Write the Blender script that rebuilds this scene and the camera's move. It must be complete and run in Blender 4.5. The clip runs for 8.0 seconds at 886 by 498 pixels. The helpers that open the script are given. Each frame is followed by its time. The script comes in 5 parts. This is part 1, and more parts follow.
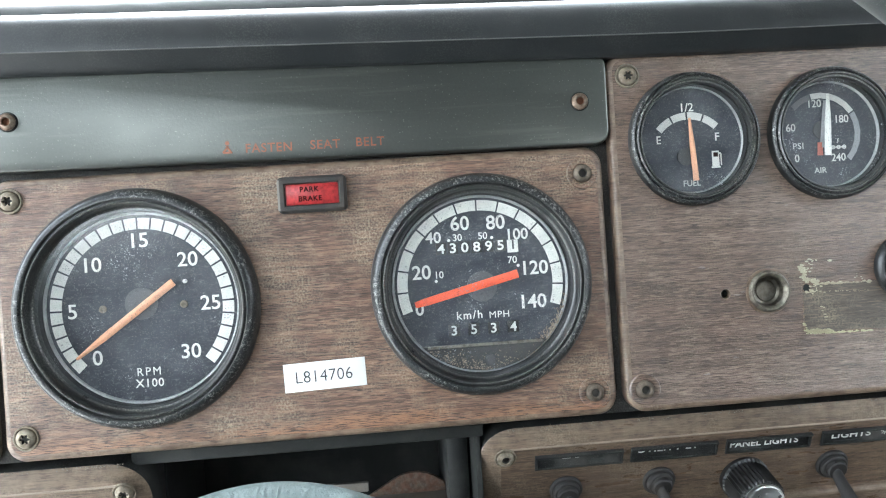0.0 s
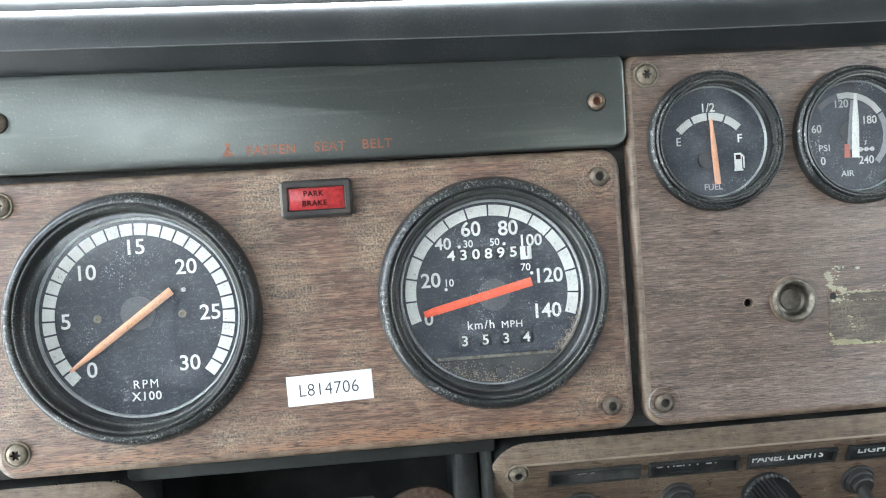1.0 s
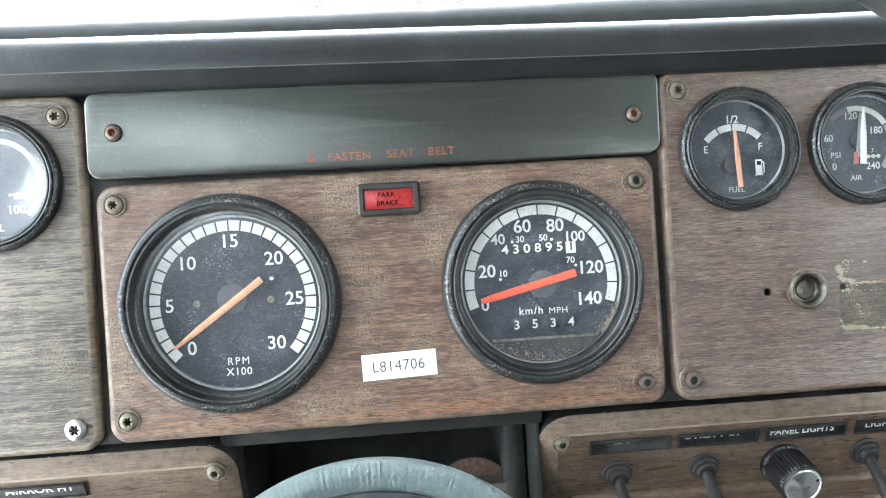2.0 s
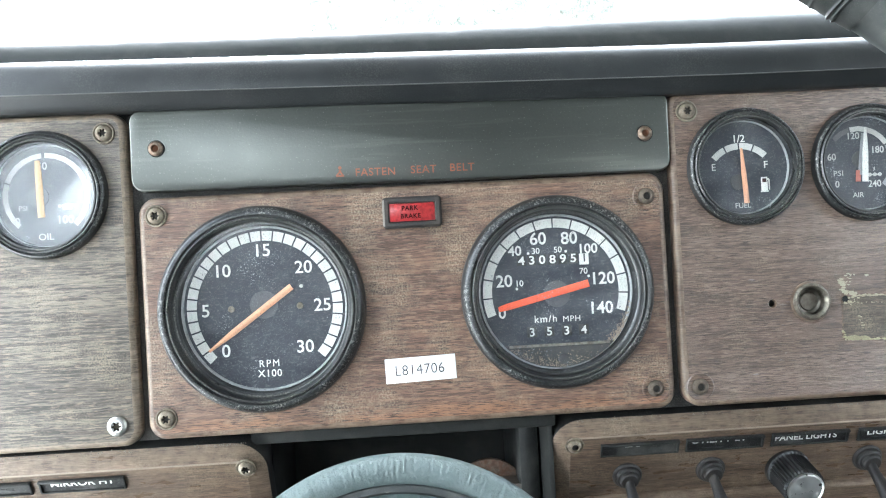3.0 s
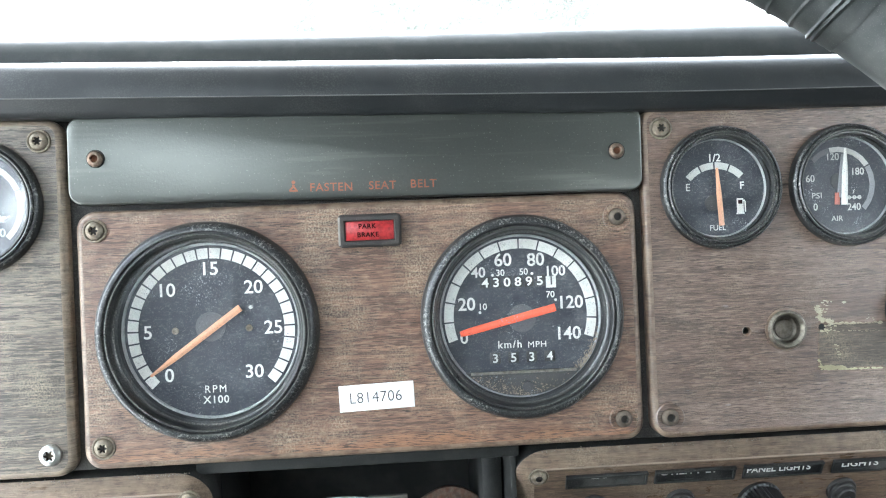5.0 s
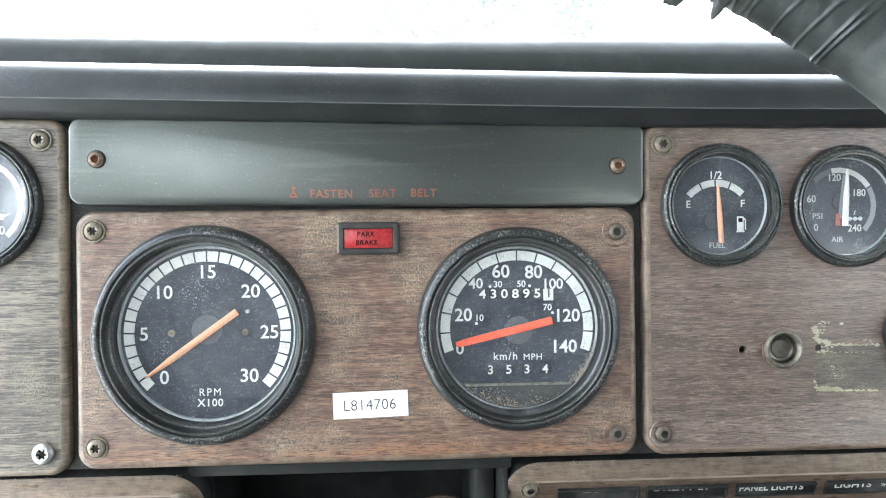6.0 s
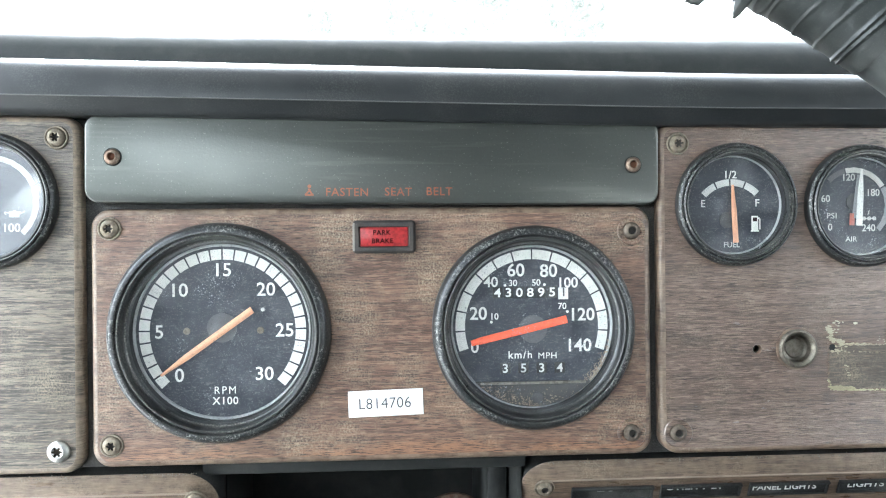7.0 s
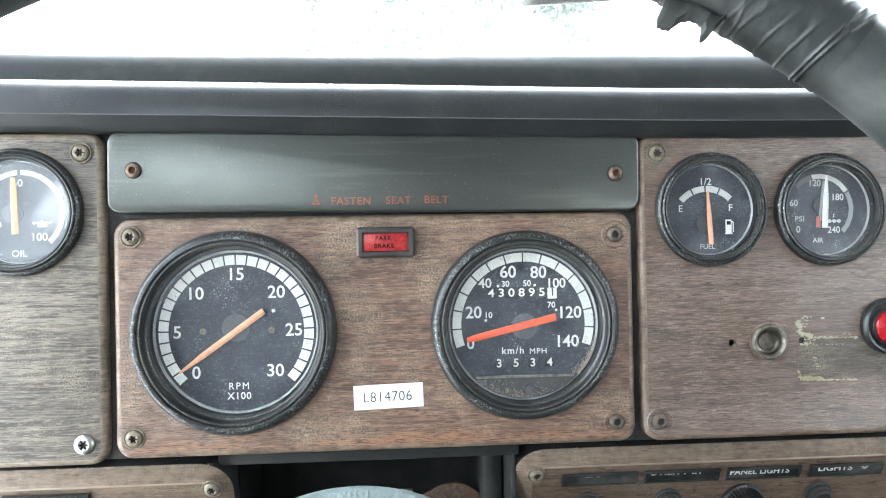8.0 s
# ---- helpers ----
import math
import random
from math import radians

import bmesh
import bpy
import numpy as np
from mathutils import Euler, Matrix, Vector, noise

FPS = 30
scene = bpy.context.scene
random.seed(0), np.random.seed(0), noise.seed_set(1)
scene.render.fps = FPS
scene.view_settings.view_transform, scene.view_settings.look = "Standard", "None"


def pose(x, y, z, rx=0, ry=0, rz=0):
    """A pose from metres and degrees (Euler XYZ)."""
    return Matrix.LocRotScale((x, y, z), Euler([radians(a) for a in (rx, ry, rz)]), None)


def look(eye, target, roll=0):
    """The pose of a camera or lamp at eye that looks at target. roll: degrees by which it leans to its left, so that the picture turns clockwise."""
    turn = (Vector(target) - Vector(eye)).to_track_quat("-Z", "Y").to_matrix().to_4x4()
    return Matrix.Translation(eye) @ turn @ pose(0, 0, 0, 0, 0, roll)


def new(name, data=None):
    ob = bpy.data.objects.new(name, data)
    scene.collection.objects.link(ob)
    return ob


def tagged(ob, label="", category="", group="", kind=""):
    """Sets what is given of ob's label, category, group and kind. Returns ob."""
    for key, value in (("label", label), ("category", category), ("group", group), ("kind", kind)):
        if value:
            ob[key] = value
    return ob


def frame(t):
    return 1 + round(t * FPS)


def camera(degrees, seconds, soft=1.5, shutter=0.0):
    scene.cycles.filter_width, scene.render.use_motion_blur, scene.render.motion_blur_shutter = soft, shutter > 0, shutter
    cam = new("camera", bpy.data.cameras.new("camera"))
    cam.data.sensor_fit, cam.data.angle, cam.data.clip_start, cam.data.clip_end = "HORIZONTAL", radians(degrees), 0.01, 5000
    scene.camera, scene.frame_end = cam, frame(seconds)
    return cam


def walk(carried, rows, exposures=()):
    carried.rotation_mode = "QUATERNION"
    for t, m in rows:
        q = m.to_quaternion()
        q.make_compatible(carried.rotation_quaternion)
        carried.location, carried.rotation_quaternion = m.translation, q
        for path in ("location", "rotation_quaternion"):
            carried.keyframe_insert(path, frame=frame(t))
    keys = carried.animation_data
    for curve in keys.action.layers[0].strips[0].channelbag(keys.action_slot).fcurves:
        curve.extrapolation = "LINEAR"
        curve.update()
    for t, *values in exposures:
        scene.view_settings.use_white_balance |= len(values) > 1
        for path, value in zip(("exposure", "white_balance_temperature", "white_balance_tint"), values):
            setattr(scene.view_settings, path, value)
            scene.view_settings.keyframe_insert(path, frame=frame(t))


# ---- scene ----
cam = camera(63.0, 8.0, 1.1)
PATH = [
    (0, (0.0385, -0.3225, 1.0212), (0.1705, 1.673, 1.005), -3.81),
    (0.5, (0.0287, -0.3159, 1.0194), (0.1536, 1.6802, 1.0086), -3.79),
    (1, (0.0357, -0.3079, 1.0246), (0.1647, 1.6879, 1.0067), -3.80),
    (1.5, (0.0165, -0.3489, 1.0284), (0.1193, 1.6483, 1.0086), -3.84),
    (2, (0.0096, -0.3492, 1.0233), (0.1176, 1.6478, 1.0098), -3.64),
    (2.2, (0.0041, -0.3548, 1.0256), (0.1025, 1.6427, 1.0046), -3.55),
    (3.3, (0.0086, -0.3702, 1.0242), (0.0762, 1.6286, 1.0451), -3.10),
    (3.5, (0.016, -0.3605, 1.0272), (0.0856, 1.6383, 1.0421), -3.15),
    (4, (0.0254, -0.3501, 1.0297), (0.0952, 1.6487, 1.0358), -3.21),
    (4.5, (0.0307, -0.353, 1.0329), (0.1084, 1.6455, 1.0327), -3.21),
    (4.7, (0.0212, -0.3519, 1.0342), (0.119, 1.6457, 1.0318), -3.08),
    (5.8, (0.0167, -0.3479, 1.0417), (0.1358, 1.6486, 1.0436), -0.73),
    (6, (0.0205, -0.3498, 1.0419), (0.1305, 1.6472, 1.0369), -0.69),
    (6.5, (0.0184, -0.3467, 1.0396), (0.1331, 1.65, 1.0442), -0.55),
    (7, (0.0121, -0.3495, 1.0413), (0.1273, 1.6471, 1.0362), -0.54),
    (7.5, (0.0074, -0.3625, 1.0424), (0.1252, 1.634, 1.0408), -0.62),
    (8, (0.009, -0.3771, 1.0404), (0.1398, 1.6186, 1.0511), -1.08),
]
walk(cam, [(t, look(eye, target, roll)) for t, eye, target, roll in PATH],
     [(0.0, 4.88, 5900, 4), (1.0, 4.93, 5900, 4), (1.5, 5.01, 5860, 4), (8.0, 5.03, 5860, 4)])

# ---- world, sun, exposure ----
world = bpy.data.worlds.new("sky")
scene.world = world
world.use_nodes = True
wn = world.node_tree.nodes
sky = wn.new("ShaderNodeTexSky")
sky.sky_type, sky.sun_disc = "NISHITA", False
sky.sun_elevation, sky.sun_rotation = radians(42), radians(-20)
sky.air_density, sky.dust_density, sky.ozone_density = 1.0, 3.0, 1.0
grey = wn.new("ShaderNodeHueSaturation")
grey.inputs["Saturation"].default_value = 0.15
world.node_tree.links.new(sky.outputs[0], grey.inputs["Color"])
world.node_tree.links.new(grey.outputs[0], wn["Background"].inputs[0])
wn["Background"].inputs[1].default_value = 0.15

sun_data = bpy.data.lights.new("sun", "SUN")
sun_data.energy, sun_data.angle, sun_data.color = 0.7, radians(15), (1.0, 0.96, 0.9)
sun = new("sun", sun_data)
sun.matrix_world = look((-4, 11, 11.5), (0, 0, 1))


# ---- materials ----
def linear(r, g, b):
    return tuple(((c / 255 + 0.055) / 1.055) ** 2.4 if c > 10 else c / 3294 for c in (r, g, b)) + (1,)


class Mat:
    """A small builder of node materials."""

    def __init__(self, name):
        self.m = bpy.data.materials.new(name)
        self.m.use_nodes = True
        self.t = self.m.node_tree
        self.b = self.t.nodes["Principled BSDF"]
        self.pos = self.t.nodes.new("ShaderNodeNewGeometry").outputs["Position"]

    def put(self, socket, value):
        if isinstance(value, bpy.types.NodeSocket):
            self.t.links.new(value, socket)
        else:
            socket.default_value = value

    def noise(self, scale, stretch=(1, 1, 1), detail=4, rough=0.55, shift=0.0):
        mp = self.t.nodes.new("ShaderNodeMapping")
        mp.inputs["Scale"].default_value = stretch
        mp.inputs["Location"].default_value = (shift, shift * 1.7, shift * 0.6)
        self.t.links.new(self.pos, mp.inputs["Vector"])
        n = self.t.nodes.new("ShaderNodeTexNoise")
        n.inputs["Scale"].default_value, n.inputs["Detail"].default_value, n.inputs["Roughness"].default_value = scale, detail, rough
        self.t.links.new(mp.outputs[0], n.inputs["Vector"])
        return n.outputs["Fac"]

    def band(self, fac, lo, hi, to_lo=0.0, to_hi=1.0):
        r = self.t.nodes.new("ShaderNodeMapRange")
        for i, v in enumerate((fac, lo, hi, to_lo, to_hi)):
            self.put(r.inputs[i], v)
        return r.outputs[0]

    def mix(self, fac, a, b):
        n = self.t.nodes.new("ShaderNodeMix")
        n.data_type = "RGBA"
        self.put(n.inputs[0], fac)
        self.put(n.inputs[6], a)
        self.put(n.inputs[7], b)
        return n.outputs[2]

    def times(self, a, b):
        n = self.t.nodes.new("ShaderNodeMath")
        n.operation = "MULTIPLY"
        self.put(n.inputs[0], a)
        self.put(n.inputs[1], b)
        return n.outputs[0]

    def bump(self, fac, strength, distance):
        n = self.t.nodes.new("ShaderNodeBump")
        n.inputs["Strength"].default_value, n.inputs["Distance"].default_value = strength, distance
        self.t.links.new(fac, n.inputs["Height"])
        self.t.links.new(n.outputs[0], self.b.inputs["Normal"])

    def done(self, color, rough, metal=0.0, spec=0.5, coat=0.0):
        self.put(self.b.inputs["Base Color"], color)
        self.put(self.b.inputs["Roughness"], rough)
        self.put(self.b.inputs["Metallic"], metal)
        self.b.inputs["Specular IOR Level"].default_value = spec
        self.b.inputs["Coat Weight"].default_value = coat
        return self.m


def wood(name, dark, mid, light, dusty, worn=0.0, shift=0.0, gloss=0.30, bold=0.35, rubbed=None, grain=0.7, spec=0.5, coat=0.0, relief=0.6):
    a = Mat(name)
    streak = a.noise(1, (30, 30, 520), 6, 0.66, shift)
    broad = a.noise(1, (7, 7, 46), 3, 0.5, shift + 3)
    patch = a.noise(1, (15, 15, 150), 4, 0.6, shift + 5)
    fleck = a.noise(1, (150, 150, 2900), 4, 0.6, shift + 7)
    pore = a.noise(1, (95, 95, 3800), 3, 0.6, shift + 17)
    c = a.mix(a.band(broad, 0.3, 0.7), mid, light)
    c = a.mix(a.band(streak, 0.42, 0.66, 0.0, 0.7 * grain), c, dark)
    c = a.mix(a.times(a.band(fleck, 0.535, 0.57), a.band(patch, 0.36, 0.60, 0.4 * grain, grain)), c, dark)
    c = a.mix(a.times(a.band(pore, 0.56, 0.60), 0.6 * grain), c, dark)
    c = a.mix(a.times(a.band(a.noise(1, (30, 30, 560), 5, 0.66, shift + 21), 0.535, 0.565), bold), c, dark)
    pale = a.noise(1, (170, 170, 1300), 3, 0.5, shift + 15)
    c = a.mix(a.times(a.band(pale, 0.56, 0.63), 0.22 * grain), c, linear(186, 160, 136))
    dust = a.times(a.band(a.noise(34, detail=6, rough=0.62, shift=shift + 11), 0.46, 0.70), a.band(a.noise(1100, detail=3, shift=shift), 0.42, 0.64, 0.05, 1.0))
    c = a.mix(a.times(dust, dusty), c, linear(186, 170, 144))
    if worn:
        c = a.mix(a.times(a.band(a.noise(160, detail=5, shift=shift), 0.36, 0.6), worn), c, linear(160, 142, 122))
    if rubbed:
        # finish rubbed through to the warm wood below, up to an uneven height
        sep = a.t.nodes.new("ShaderNodeSeparateXYZ")
        a.t.links.new(a.pos, sep.inputs[0])
        edge = a.band(a.noise(1, (24, 24, 120), 4, 0.6, 31), 0.3, 0.7, rubbed[0], rubbed[1])
        low = a.t.nodes.new("ShaderNodeMath")
        low.operation = "SUBTRACT"
        a.put(low.inputs[0], edge)
        a.t.links.new(sep.outputs[2], low.inputs[1])
        warm = a.mix(a.band(fleck, 0.50, 0.56), linear(158, 112, 78), linear(62, 42, 31))
        c = a.mix(a.times(a.band(low.outputs[0], 0.0, 0.006), 0.55), c, warm)
    a.bump(fleck, relief, 0.0003)
    a.t.links.new(a.b.inputs["Normal"].links[0].from_socket, a.b.inputs["Coat Normal"])
    a.b.inputs["Coat Roughness"].default_value = 0.28
    return a.done(c, a.band(a.noise(60, (1, 1, 4), 4, 0.6, shift), 0.3, 0.7, gloss, gloss + 0.16), spec=spec, coat=coat)


WALNUT_D, WALNUT_M, WALNUT_L = linear(44, 33, 27), linear(115, 84, 68), linear(140, 108, 88)
wood_mat = wood("walnut laminate", WALNUT_D, WALNUT_M, WALNUT_L, 0.65, gloss=0.36, rubbed=(0.9435, 0.9530), grain=1.0, spec=0.6, coat=0.15, relief=0.9)
wood_edge = wood("worn walnut edge", WALNUT_D, linear(94, 73, 60), linear(114, 92, 76), 0.3, 0.35, 2.0)
pale_wood = wood("sun-bleached walnut laminate", linear(52, 48, 44), linear(104, 95, 84), linear(127, 117, 104), 0.35, 0.0, 5.0, 0.28, 0.85, grain=1.0)
pale_edge = wood("worn bleached edge", WALNUT_D, linear(110, 99, 86), linear(136, 124, 108), 0.5, 0.45, 6.0)
red_wood = wood("red-brown walnut laminate", linear(44, 33, 28), linear(108, 87, 75), linear(128, 107, 94), 0.24, 0.0, 9.0, 0.12, 0.18, grain=0.9, spec=0.7, coat=0.35, relief=0.9)
ghost_mat = wood("dull unpolished walnut", linear(46, 41, 37), linear(88, 79, 71), linear(104, 95, 86), 0.5, 0.0, 9.0, 0.5, 0.12)
switch_wood = wood("dull walnut laminate", linear(46, 38, 32), linear(102, 84, 69), linear(124, 105, 88), 0.3, 0.0, 13.0, 0.24, 0.3, grain=0.65)
switch_edge = wood("dusty rubbed walnut edge", linear(54, 44, 37), linear(103, 86, 71), linear(126, 107, 90), 0.4, 0.25, 4.0, 0.26, grain=0.6)


def plastic(name, color, rough, grain=900, dust=0.25, dust_color=(0.32, 0.31, 0.28, 1), bump=0.15, spec=0.5, scuff=0.0, depth=0.0003, vary=0.18, speck_only=False):
    a = Mat(name)
    fine = a.noise(grain, detail=3)
    blot = a.noise(45, detail=5, shift=4)
    c = a.mix(a.times(a.band(blot, 0.48, 0.75), 0.0 if speck_only else dust), color, dust_color)
    c = a.mix(a.times(a.band(a.noise(2600, detail=2), 0.62, 0.7), dust), c, dust_color)
    if scuff:
        wear = a.times(a.band(a.noise(1300, detail=6, rough=0.75, shift=8), 0.47, 0.66), a.band(a.noise(38, detail=4, shift=12), 0.42, 0.62, 0.12, 1.0))
        c = a.mix(a.times(wear, scuff), c, linear(150, 149, 140))
    if bump:
        a.bump(fine, bump, depth)
    return a.done(c, a.band(blot, 0.3, 0.7, rough, min(rough + vary, 1)), spec=spec)


frame_mat = plastic("dusty black dash plastic", (0.013, 0.014, 0.014, 1), 0.5, 700, 0.12, spec=0.35, scuff=0.18)
carrier_mat = plastic("black carrier with lodged dust", (0.022, 0.021, 0.020, 1), 0.6, 700, 0.55, (0.085, 0.076, 0.064, 1), spec=0.35, scuff=0.25)
vinyl_mat = plastic("black padded vinyl", (0.016, 0.018, 0.0195, 1), 0.36, 1300, 0.10, (0.10, 0.10, 0.10, 1), bump=0.12, vary=0.06, spec=0.45, scuff=0.10)
crease_mat = plastic("rubbed crease highlight", linear(146, 131, 114), 0.34, 700, 0.9, linear(98, 86, 76), 0.1)
seam_mat = plastic("pale seam highlight", linear(92, 92, 90), 0.5, 900, 0.5, (0.03, 0.03, 0.03, 1), 0.1)
cowl_mat = plastic("dark cowl rubber", (0.007, 0.009, 0.0085, 1), 0.5, 500, 0.06, bump=0.2, spec=0.3)
bezel_mat = plastic("scuffed black bezel", (0.008, 0.009, 0.010, 1), 0.26, 600, 0.05, scuff=0.30)
rubbed_mat = plastic("rubbed bezel edge", (0.030, 0.031, 0.031, 1), 0.24, 600, 0.1, scuff=0.9)


def worn_crest(name):
    """Black plastic with pale rubbed flakes."""
    a = Mat(name)
    flake = a.times(a.band(a.noise(760, detail=8, rough=0.78, shift=3), 0.53, 0.575), a.band(a.noise(70, detail=4, shift=9), 0.42, 0.60, 0.1, 1.0))
    fine = a.times(a.band(a.noise(1700, detail=4, rough=0.7, shift=5), 0.54, 0.64), 0.35)
    c = a.mix(fine, (0.012, 0.013, 0.014, 1), linear(120, 121, 118))
    c = a.mix(a.times(flake, 0.75), c, linear(172, 172, 166))
    a.bump(flake, 0.4, 0.0002)
    return a.done(c, 0.28)


crest_mat = worn_crest("rubbed bezel crest")
ring_mat = plastic("matt black ring", (0.006, 0.0065, 0.007, 1), 0.4, 600, 0.04, bump=0.0, spec=0.25)


def dusty_dial(name):
    """Blue-black dial face with dust in wiped streaks and fine specks."""
    a = Mat(name)
    cloud = a.noise(70, detail=6, rough=0.68, shift=4)
    streak = a.noise(1, (300, 300, 900), 4, 0.65, 9)
    c = a.mix(a.band(cloud, 0.40, 0.70, 0.0, 0.55), (0.017, 0.021, 0.033, 1), (0.060, 0.064, 0.074, 1))
    c = a.mix(a.times(a.band(streak, 0.56, 0.66), a.band(cloud, 0.35, 0.60, 0.1, 0.7)), c, (0.13, 0.13, 0.13, 1))
    c = a.mix(a.times(a.band(a.noise(1500, detail=3, rough=0.6, shift=2), 0.60, 0.66), 0.6), c, (0.17, 0.17, 0.16, 1))
    return a.done(c, 0.6, spec=0.4)


dial_mat = dusty_dial("dusty black dial")


def pebbled(name):
    """Dark moulded panel with rubbed streaks."""
    a = Mat(name)
    streak = a.noise(1, (60, 60, 420), 5, 0.65, 6)
    cloud = a.noise(70, detail=5, rough=0.65, shift=2)
    fine = a.noise(800, detail=4, rough=0.7, shift=4)
    c0 = a.mix(a.times(a.band(fine, 0.3, 0.7), a.band(cloud, 0.2, 0.8, 0.3, 1.0)), (0.012, 0.0135, 0.014, 1), (0.032, 0.036, 0.033, 1))
    c = a.mix(a.band(streak, 0.3, 0.7, 0.0, 0.3), c0, (0.034, 0.036, 0.034, 1))
    a.b.inputs["Specular Tint"].default_value = (0.97, 1.0, 0.90, 1)
    wipe = a.noise(1, (14, 14, 260), 4, 0.6, 12)
    c = a.mix(a.times(a.band(wipe, 0.56, 0.64), 0.35), c, (0.075, 0.078, 0.070, 1))
    c = a.mix(a.times(a.band(a.noise(900, detail=2, shift=7), 0.66, 0.70), 0.5), c, (0.20, 0.20, 0.18, 1))
    a.bump(a.noise(760, detail=3, rough=0.6, shift=1), 0.22, 0.0004)
    a.b.inputs["Coat Roughness"].default_value = 0.33
    return a.done(c, a.band(cloud, 0.25, 0.75, 0.28, 0.42), spec=1.0, coat=0.35)


belt_mat = pebbled("green-grey textured panel")
plate_mat = plastic("black label plate", (0.008, 0.008, 0.008, 1), 0.35, 400, 0.35)
tape_mat = plastic("wrinkled black wrap", (0.019, 0.022, 0.021, 1), 0.42, 260, 0.18, bump=0.35)
rim_mat = plastic("worn black rim", (0.034, 0.038, 0.037, 1), 0.42, 1100, 0.2)
hub_mat = plastic("grey-green grained pad", linear(96, 108, 107), 0.42, 620, 0.10, (0.4, 0.42, 0.4, 1), 0.8, depth=0.0008)
rubber_mat = plastic("black switch rubber", (0.020, 0.018, 0.017, 1), 0.55, 900, 0.5, (0.11, 0.09, 0.075, 1))
knob_mat = plastic("black ribbed knob plastic", (0.011, 0.011, 0.011, 1), 0.32, 900, 0.12, (0.10, 0.09, 0.08, 1))
wall_mat = plastic("dark grey cab trim", linear(42, 42, 41), 0.8, 60, 0.06)
lining_mat = plastic("grey roof lining", linear(120, 119, 115), 0.85, 60, 0.15)
white_mat = plastic("white dial paint", linear(228, 228, 222), 0.55, 900, 0.2, linear(150, 146, 130) , 0.02)
dim_white = plastic("aged white dial paint", linear(205, 205, 200), 0.55, 900, 0.35, linear(120, 118, 108), 0.02)
cream_mat = plastic("faded orange needle", linear(226, 166, 128), 0.5, 900, 0.1)
orange_mat = plastic("orange-red needle", linear(244, 92, 50), 0.45, 900, 0.05)
amber_mat = plastic("amber needle", linear(238, 184, 104), 0.5)
faded_red = plastic("faded red needle", linear(190, 110, 92), 0.5)
aged_mat = plastic("greyed dial paint", linear(150, 152, 154), 0.55, 900, 0.3, linear(100, 100, 98), 0.02)
dark_disc = plastic("dark pivot disc", (0.035, 0.036, 0.038, 1), 0.5, 900, 0.2)
lip_mat = plastic("worn grey ring", linear(165, 167, 166), 0.2, 600, 0.5, (0.03, 0.03, 0.03, 1), 0.05)
mask_mat = plastic("dirty black mask", (0.020, 0.019, 0.017, 1), 0.6, 900, 0.55, linear(104, 92, 74), 0.1)
label_mat = plastic("white paper label", linear(238, 238, 236), 0.6, 700, 0.06)
ink_mat = plastic("dark print", linear(70, 70, 72), 0.6, 700, 0.05)
black_ink = plastic("black print", (0.018, 0.004, 0.004, 1), 0.7, 700, 0.0, spec=0.1)
belt_ink = plastic("faded red print", linear(150, 90, 66), 0.5, 900, 0.55, (0.03, 0.034, 0.033, 1), scuff=0.0)
dirt_mat = plastic("sandy dirt", linear(152, 134, 114), 0.9, 1500, 0.7, linear(94, 82, 70), 0.6)
grit_mat = plastic("grey crumbs", linear(132, 124, 112), 0.9, 1500, 0.7, linear(70, 62, 54), 0.4)
glue_mat = plastic("yellowed glue residue", linear(168, 160, 136), 0.5, 900, 1.0, linear(106, 90, 74), 0.6)
yellow_mat = plastic("yellowed glue", linear(172, 166, 132), 0.5, 900, 0.9, linear(116, 106, 86), 0.4)
putty_mat = plastic("ghost of a plate", linear(108, 88, 74), 0.5, 900, 0.4, linear(130, 120, 90), 0.1)
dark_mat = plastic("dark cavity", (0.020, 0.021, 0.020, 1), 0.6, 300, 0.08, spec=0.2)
hub_cap_mat = plastic("grey pivot disc", (0.075, 0.075, 0.08, 1), 0.5, 900, 0.2)


def metal(name, color, rough, rust=0.0, dirt=0.3, bare=1.0):
    a = Mat(name)
    blot = a.noise(420, detail=5, rough=0.65)
    c = a.mix(a.times(a.band(blot, 0.4, 0.62), dirt), color, linear(70, 62, 54))
    if rust:
        c = a.mix(a.times(a.band(a.noise(300, detail=5, shift=3), 0.35, 0.6), rust), c, linear(140, 88, 62))
    m = a.done(c, a.band(blot, 0.3, 0.7, rough, rough + 0.25), metal=(1.0 - rust * 0.7) * bare)
    a.bump(blot, 0.2, 0.0002)
    return m


socket_mat = plastic("grime in a socket", (0.022, 0.019, 0.016, 1), 0.7, 900, 0.6, (0.10, 0.09, 0.075, 1))
grimy_mat = metal("dark grimy steel", linear(106, 97, 86), 0.5, 0.05, 0.6, 0.45)
screw_mat = metal("dull grime-filled steel", linear(138, 130, 114), 0.5, 0.08, 0.5, 0.45)
chrome_mat = metal("bright steel", linear(188, 187, 182), 0.24, 0.0, 0.2)
rust_mat = metal("rusty copper screw", linear(132, 120, 107), 0.5, 0.22, 0.45)
rust_fill = plastic("rust in a socket", linear(104, 66, 44), 0.8, 900, 0.5, linear(58, 40, 30), 0.3)
ferrule_mat = metal("dull nickel", linear(138, 133, 121), 0.42, 0.04, 0.6, 0.8)
cap_mat = metal("spun bright metal", linear(226, 226, 224), 0.24, 0.0, 0.02)
spun = cap_mat.node_tree.nodes.new("ShaderNodeTangent")
spun.direction_type, spun.axis = "RADIAL", "Y"
